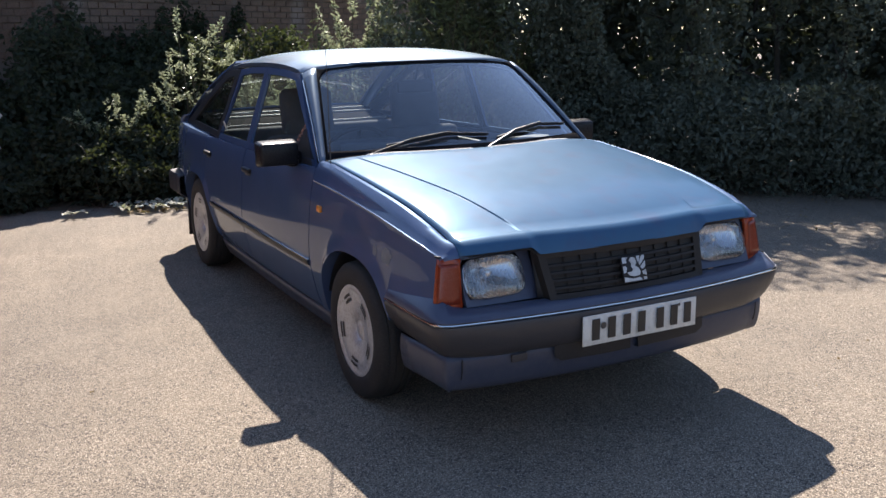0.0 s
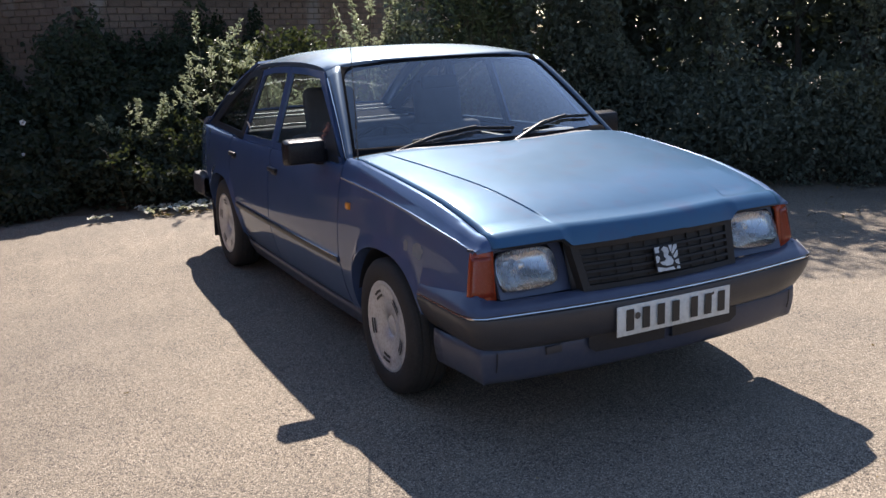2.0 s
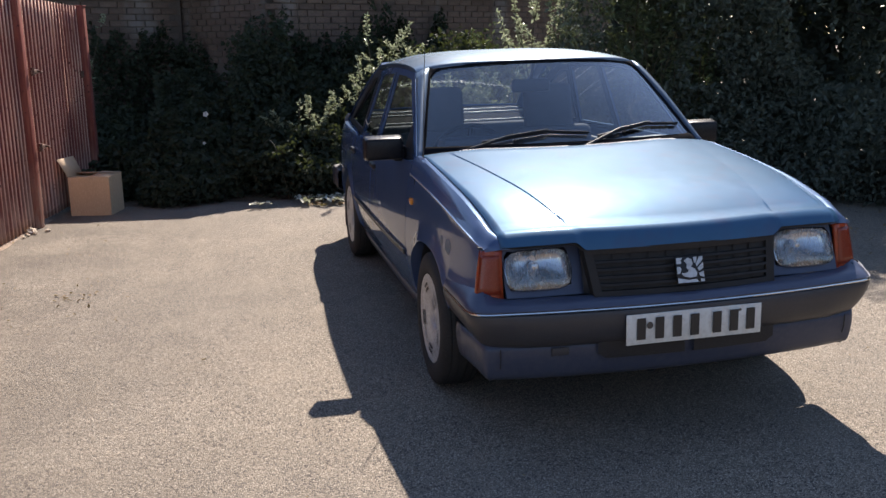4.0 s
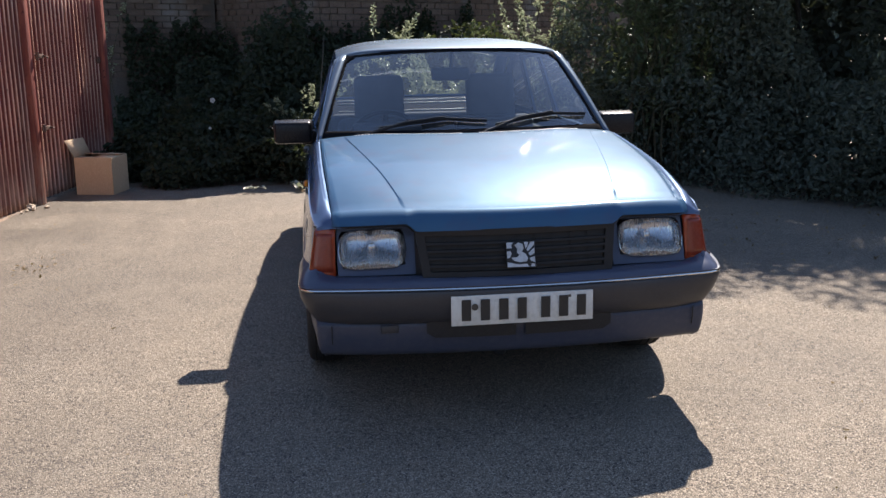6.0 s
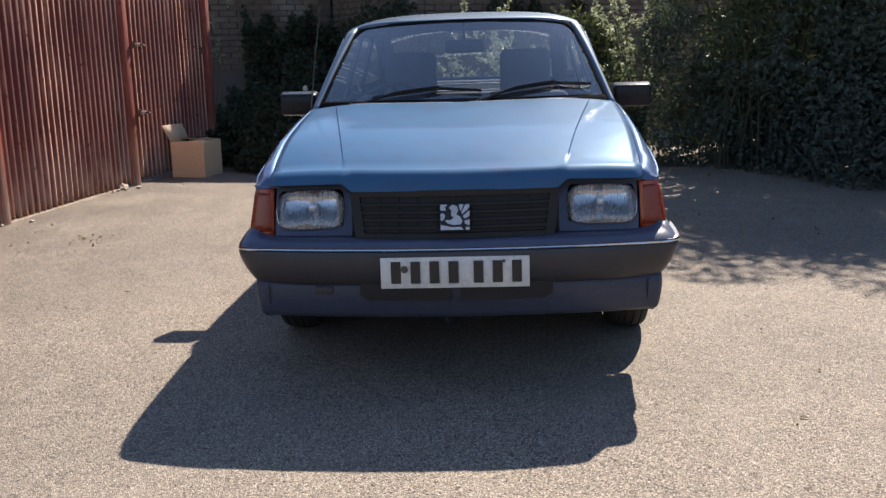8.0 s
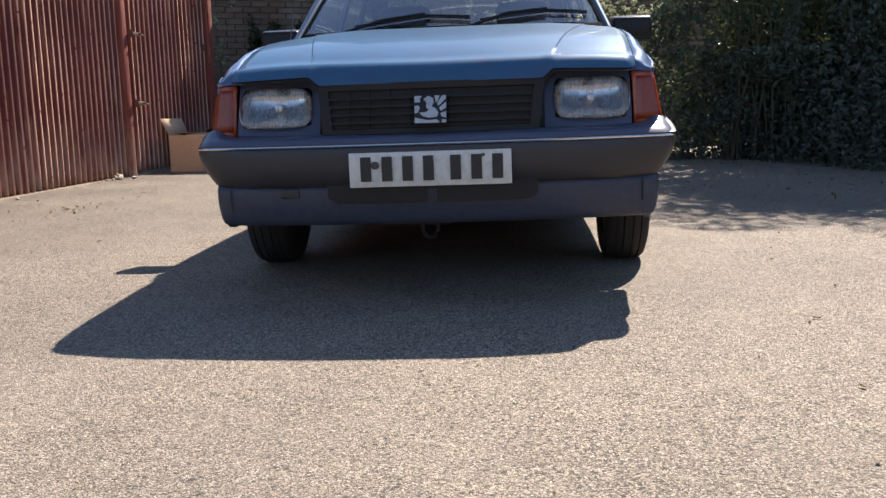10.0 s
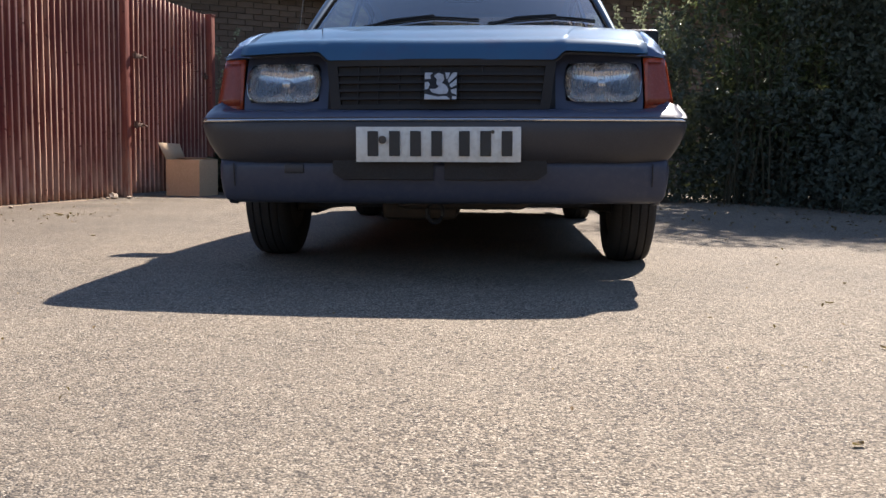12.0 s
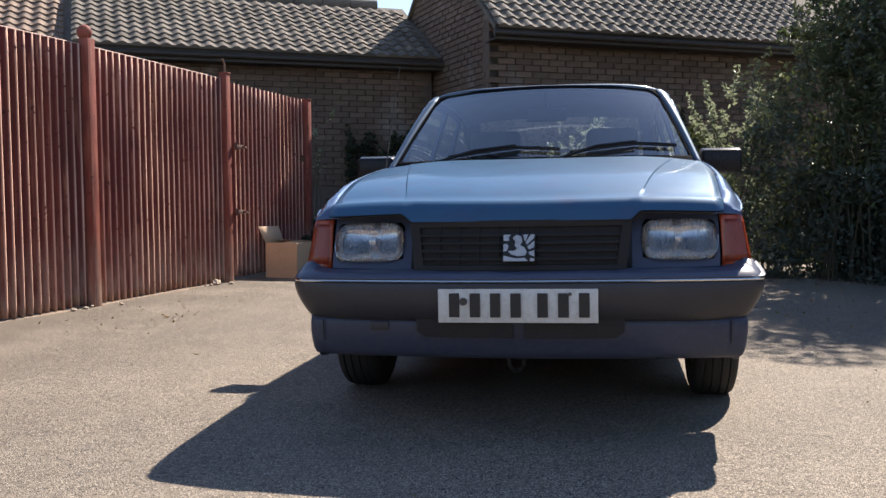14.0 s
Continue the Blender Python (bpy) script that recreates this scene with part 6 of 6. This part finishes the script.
shrub("wild_shrub", (2.75, 5.75, 0), 22, 2.7, 1.0, 0.07, 170, SPRAY, "tall arching shrub growing through the hedge", "shrub", 13)


def shoots(where, tips, leaf, label, seed, plume, per, material, sides):
    """Stems that rise to given tips, each ending in a dense plume of small leaves."""
    rng = random.Random(seed)
    b = base("wild_shrub", where, label, "shrub")
    bm = bmesh.new()
    centres, aims = [], []
    for tip in tips:
        tip = Vector(tip)
        root = Vector(where) + Vector((rng.uniform(-0.15, 0.15), rng.uniform(-0.12, 0.12), -0.02))
        span = tip - root
        path = [root + Vector((span.x * t**1.5, span.y * t**1.5, span.z * (1.15 * t - 0.15 * t * t))) + 0.025 * Vector((math.sin(7 * t + tip.x * 9), math.cos(6 * t + tip.z * 7), 0)) * t for t in steps(0, 1, 10)]
        tube(bm, path, [0.009 * (1 - 0.8 * i / 10) for i in range(11)], 5)
        long = span.length
        branches = [(path[10] - path[9], path, 1.0)]
        for _ in range(sides):
            i = rng.randint(5, 8)
            d = (Vector((rng.gauss(0, 1), rng.gauss(0, 1), rng.uniform(0.0, 0.9)))).normalized() * rng.uniform(0.14, 0.30) * max(1.0, 2.2 * plume)
            side = [path[i] + d * t + Vector((0, 0, 0.06 * t * t)) for t in steps(0, 1, 10)]
            tube(bm, side, [0.005 * (1 - 0.7 * k / 10) for k in range(11)], 4)
            branches.append((d, side, 0.45))
        for d, line, share in branches:
            low = 1 - min(0.9, plume / long) if share == 1.0 else 0.15
            for _ in range(int(per * share)):
                t = low + (1 - low) * rng.random() ** 0.85
                i = min(int(t * 10), 9)
                p = line[i].lerp(line[i + 1], t * 10 - i)
                a = Vector((rng.gauss(0, 1), rng.gauss(0, 1), rng.gauss(0.35, 0.45))).normalized()
                centres.append(p + a * (leaf * 0.45 + (1 - t) / (1 - low) * 0.034 * rng.random()))
                aims.append(a)
    part("branchwork", bm, STEM, b, kind="stuff")
    linked("leaves", leaf_cloud("leaves", np.array([tuple(c) for c in centres]), leaf, material, 0.3, 0.42, seed, np.array([tuple(c) for c in aims])), b, kind="stuff")
    return b


shoots((-0.05, 6.75, 0), [(-0.13, 6.60, 1.70), (-0.03, 6.6, 1.36), (0.20, 6.7, 1.54), (-0.22, 6.6, 1.30), (0.15, 6.65, 1.32), (0.45, 6.6, 1.40), (-0.42, 6.5, 1.00), (-0.30, 6.55, 1.12), (0.33, 6.7, 1.62)], 0.042, "sunlit wild shrub with tall plume-like shoots", 61, 0.34, 62, PLUME, 2)
shoots((-0.80, 6.5, 0), [(-0.78, 6.35, 0.93), (-1.13, 6.3, 0.79), (-0.72, 6.3, 0.76), (-0.95, 6.3, 0.68), (-0.60, 6.35, 0.60), (-0.55, 6.4, 0.96), (-0.66, 6.25, 0.44)], 0.044, "low wild shrub with sunlit nettle-like tips", 62, 0.26, 60, PLUME, 2)
shoots((1.50, 6.25, 0), [(1.24, 6.1, 1.84), (1.09, 6.1, 1.70), (1.30, 6.2, 1.62), (1.50, 6.2, 1.98), (1.66, 6.2, 1.74), (1.90, 6.2, 1.48), (1.96, 6.2, 1.92), (1.88, 6.1, 1.08), (1.20, 6.2, 1.50), (1.72, 6.1, 1.80), (1.42, 6.0, 1.22)], 0.046, "tall arching shrub with sunlit sprays of leaves", 63, 0.45, 66, PLUME, 3)
rng = random.Random(71)
shoots((0.50, 5.95, 0), [(0.02 + 0.062 * k + rng.uniform(-0.03, 0.03), 5.75 + rng.uniform(-0.12, 0.25), rng.uniform(0.80, 1.36)) for k in range(17)], 0.048, "dense pale sunlit weeds at the edge of the asphalt", 66, 0.50, 120, PLUME, 2)
shoots((2.35, 5.75, 0), [(2.05, 5.5, 2.55), (2.30, 5.4, 2.85), (2.62, 5.3, 2.62), (2.20, 5.35, 2.15), (2.45, 5.3, 2.40), (2.85, 5.1, 2.95), (3.10, 5.0, 2.75), (2.75, 5.0, 2.30)], 0.066, "arching sprays of leaves growing out of the hedge", 64, 0.6, 110, SPRAY, 5)
shoots((-2.95, 7.35, 0), [(-2.70, 7.2, 1.74), (-2.88, 7.2, 1.52), (-2.84, 7.25, 1.30)], 0.042, "slender sunlit shoots behind the gate", 65, 0.16, 26, PLUME, 1)

# dark bramble bank along the wall
rng = np.random.default_rng(41)
n = 85000
x = rng.uniform(-3.0, 1.6, n)
y = rng.uniform(5.75, 8.6, n)
hgt = np.clip(0.25 + 0.55 * (y - 5.7), 0, 1.18) * (1 + 0.55 * value_noise(np.c_[x, y, 0 * x], 1.3, 3) + 0.35 * value_noise(np.c_[x, y, 0 * x], 4.0, 8))
hgt = np.clip(hgt, 0.05, 2.3) * np.where(x < -2.3, 0.5, np.where(x < -1.5, 0.72, 1.0))
z = hgt * rng.uniform(0, 1, n) ** 0.6
keep = (y > 5.85 + 0.25 * value_noise(np.c_[x, 0 * x, 0 * x], 1.7, 6)) & ~((x < -2.38) & (y < 6.2))
bank = base("bramble_bank", (-0.6, 6.9, 0), "dark tangled bramble and ivy bank at the wall", "brambles")
linked("leaves", leaf_cloud("leaves", np.c_[x, y, z][keep], 0.060, BRAMBLE, 0.5, 0.7, 42), bank, kind="stuff")
bm = bmesh.new()
for k in range(16):
    rr = random.Random(100 + k)
    p = Vector((rr.uniform(-2.2, 1.4), rr.uniform(6.1, 8.0), 0))
    q = p + Vector((rr.uniform(-0.9, 0.9), rr.uniform(-0.7, 0.4), 0))
    hh = rr.uniform(0.3, 0.7)
    tube(bm, [p.lerp(q, t) + Vector((0, 0, hh * 4 * t * (1 - t))) for t in steps(0, 1, 8)], 0.005, 5)
part("undergrowth", bm, STEM, bank, kind="stuff")

# dark leaves added on the feet of the walls behind the bank to deepen their shade
rng = np.random.default_rng(47)
wall_dark = base("wall_climber", (-0.6, 8.2, 0), "added dark leaves that deepen the shade on the brick wall", "ivy")
places = []
for origin, along, out, run, n in ((HOUSE_AT, np.array(ALONG), -np.array(BACK), 2.7, 16000), (HOUSE_AT, np.array(BACK), -np.array(ALONG), 1.85, 9000), (GARAGE_AT + ALONG * 3.3, np.array(ALONG), -np.array(BACK), 1.25, 6000)):
    u, z = rng.uniform(0, run, n), 2.05 * rng.uniform(0, 1, n) ** 1.15
    p = np.array(origin) + u[:, None] * along + (0.02 + 0.22 * rng.uniform(0, 1, n) ** 2)[:, None] * out
    p[:, 2] = z
    top = 1.45 + 0.75 * value_noise(np.c_[p[:, :2], 0 * z], 1.6, 51) + 0.35 * value_noise(np.c_[p[:, :2], 0 * z], 5.0, 53)
    places.append(p[z < top])
linked("leaves", leaf_cloud("leaves", np.concatenate(places), 0.062, BRAMBLE, 0.3, 0.7, 48), wall_dark, kind="stuff")
bm = bmesh.new()
for k in range(14):
    rr = random.Random(300 + k)
    p = np.array(HOUSE_AT) + rr.uniform(0.1, 2.5) * np.array(ALONG) - 0.03 * np.array(BACK)
    q = p + rr.uniform(-0.3, 0.3) * np.array(ALONG) + np.array((0, 0, rr.uniform(1.2, 2.0)))
    tube(bm, [p + (q - p) * t + 0.04 * math.sin(5 * t + k) * np.array(ALONG) for t in steps(0, 1, 6)], [0.009 * (1 - 0.7 * t) for t in steps(0, 1, 6)], 5)
part("branchwork", bm, STEM, wall_dark, kind="stuff")

# two white trumpet flowers on the bank
flower = None
for at in ((-1.75, 6.42, 0.785), (-1.78, 6.32, 0.520)):
    if flower is None:
        bm = bmesh.new()
        grid(bm, [[((r * (1 + 0.14 * math.cos(5 * a))) * math.cos(a), -d, (r * (1 + 0.14 * math.cos(5 * a))) * math.sin(a)) for a in [2 * math.pi * k / 20 for k in range(20)]] for r, d in ((0.003, 0.0), (0.006, 0.016), (0.015, 0.030), (0.025, 0.033))], True)
        flower = part("bindweed_flower", bm, PALE_PETAL, at=Matrix.Translation(at), sharp=70)
        tagged(flower, "white trumpet flower on the dark bramble bank", "flower", "flowers on the bank")
    else:
        copy_thing(flower, Matrix.Translation(at) @ Matrix.Scale(0.55, 4))

# soil under the plants
sheet("soil", steps(-2.9, 2.0, 24), steps(5.72, 9.6, 12), lambda x, y: 0.010 + 0.02 * noise.noise((x * 2, y * 2, 0)) - (0.04 if y < 5.9 else 0) + 0.03 * min(1, max(0, y - 6)), SOIL, "dark soil with leaf litter below the plants", "soil")


def scatter(name, n, area, size, material, label, seed, lift=0.006):
    rng = np.random.default_rng(seed)
    x, y = rng.uniform(area[0], area[1], n), rng.uniform(area[2], area[3], n)
    me = leaf_cloud(name, np.c_[x, y, np.full(n, lift)], size, material, 3.0, 0.6, seed, np.c_[rng.normal(size=n), rng.normal(size=n), 0.05 * rng.normal(size=n)])
    return tagged(new(name, me), label, "litter", kind="stuff")


scatter("leaf_litter", 150, (-1.0, -0.05, 5.43, 5.76), 0.066, PALE, "pale weeds and fallen leaves at the edge of the asphalt", 51, 0.055)
scatter("leaf_litter", 16, (-1.42, -1.22, 5.44, 5.56), 0.060, PALE, "small pale weed at the edge of the asphalt", 58, 0.050)
scatter("leaf_litter", 90, (-0.9, -0.3, 5.4, 5.7), 0.05, DRY, "reddish dry leaves at the edge of the asphalt", 52, 0.02)
scatter("leaf_litter", 70, (-3.3, -2.2, 2.0, 5.4), 0.022, DRY, "small dry leaves and crumbs near the fence", 53, 0.01)
scatter("leaf_litter", 130, (0.9, 3.5, -1.6, 4.5), 0.017, DRY, "small dry leaves under the hedge", 54, 0.01)
scatter("leaf_litter", 60, (-1.6, 1.6, -2.4, 0.0), 0.012, DRY, "tiny crumbs on the asphalt", 55, 0.006)
scatter("leaf_litter", 420, (1.4, 5.2, 2.2, 5.8), 0.028, DRY, "fallen leaves along the foot of the hedge", 56, 0.012)

scatter("leaf_litter", 16, (-2.66, -2.38, 2.64, 2.86), 0.030, DRY, "small clump of brown leaves near the fence", 57, 0.010)

# single curled leaves on the asphalt
curl = None
for x, y, a in ((0.727, -1.638, 0.4), (1.05, -0.9, 2.0), (1.35, 0.2, 1.1), (1.15, -0.25, 2.8), (-2.55, 2.75, 0.7), (-2.45, 2.70, 1.9), (-2.62, 2.83, 2.6), (-1.75, 1.4, 0.2)):
    if curl is None:
        bm = bmesh.new()
        grid(bm, [[(0.011 * u, 0.006 * v * (1 - u * u) ** 0.5, 0.002 + 0.003 * v * v + 0.002 * u * u) for u in steps(-0.98, 0.98, 8)] for v in steps(-1, 1, 4)])
        curl = part("fallen_leaf", bm, DRY, sharp=60, at=Matrix.Translation((x, y, 0.002)) @ Matrix.Rotation(a, 4, "Z"))
        tagged(curl, "small curled brown leaf lying on the asphalt", "leaf", "leaves on the asphalt")
    else:
        copy_thing(curl, Matrix.Translation((x, y, 0.002)) @ Matrix.Rotation(a, 4, "Z"))

# plain walls that close the yard behind the camera
for name, c, s in (("wall_south", (0, -13, 1.1), (26, 0.25, 2.2)), ("wall_east", (11, -5, 1.1), (0.25, 16, 2.2))):
    bm = bmesh.new()
    box(bm, c, s)
    tagged(part(name, bm, MORTAR, label="plain rendered yard wall", kind="structure"), category="wall")
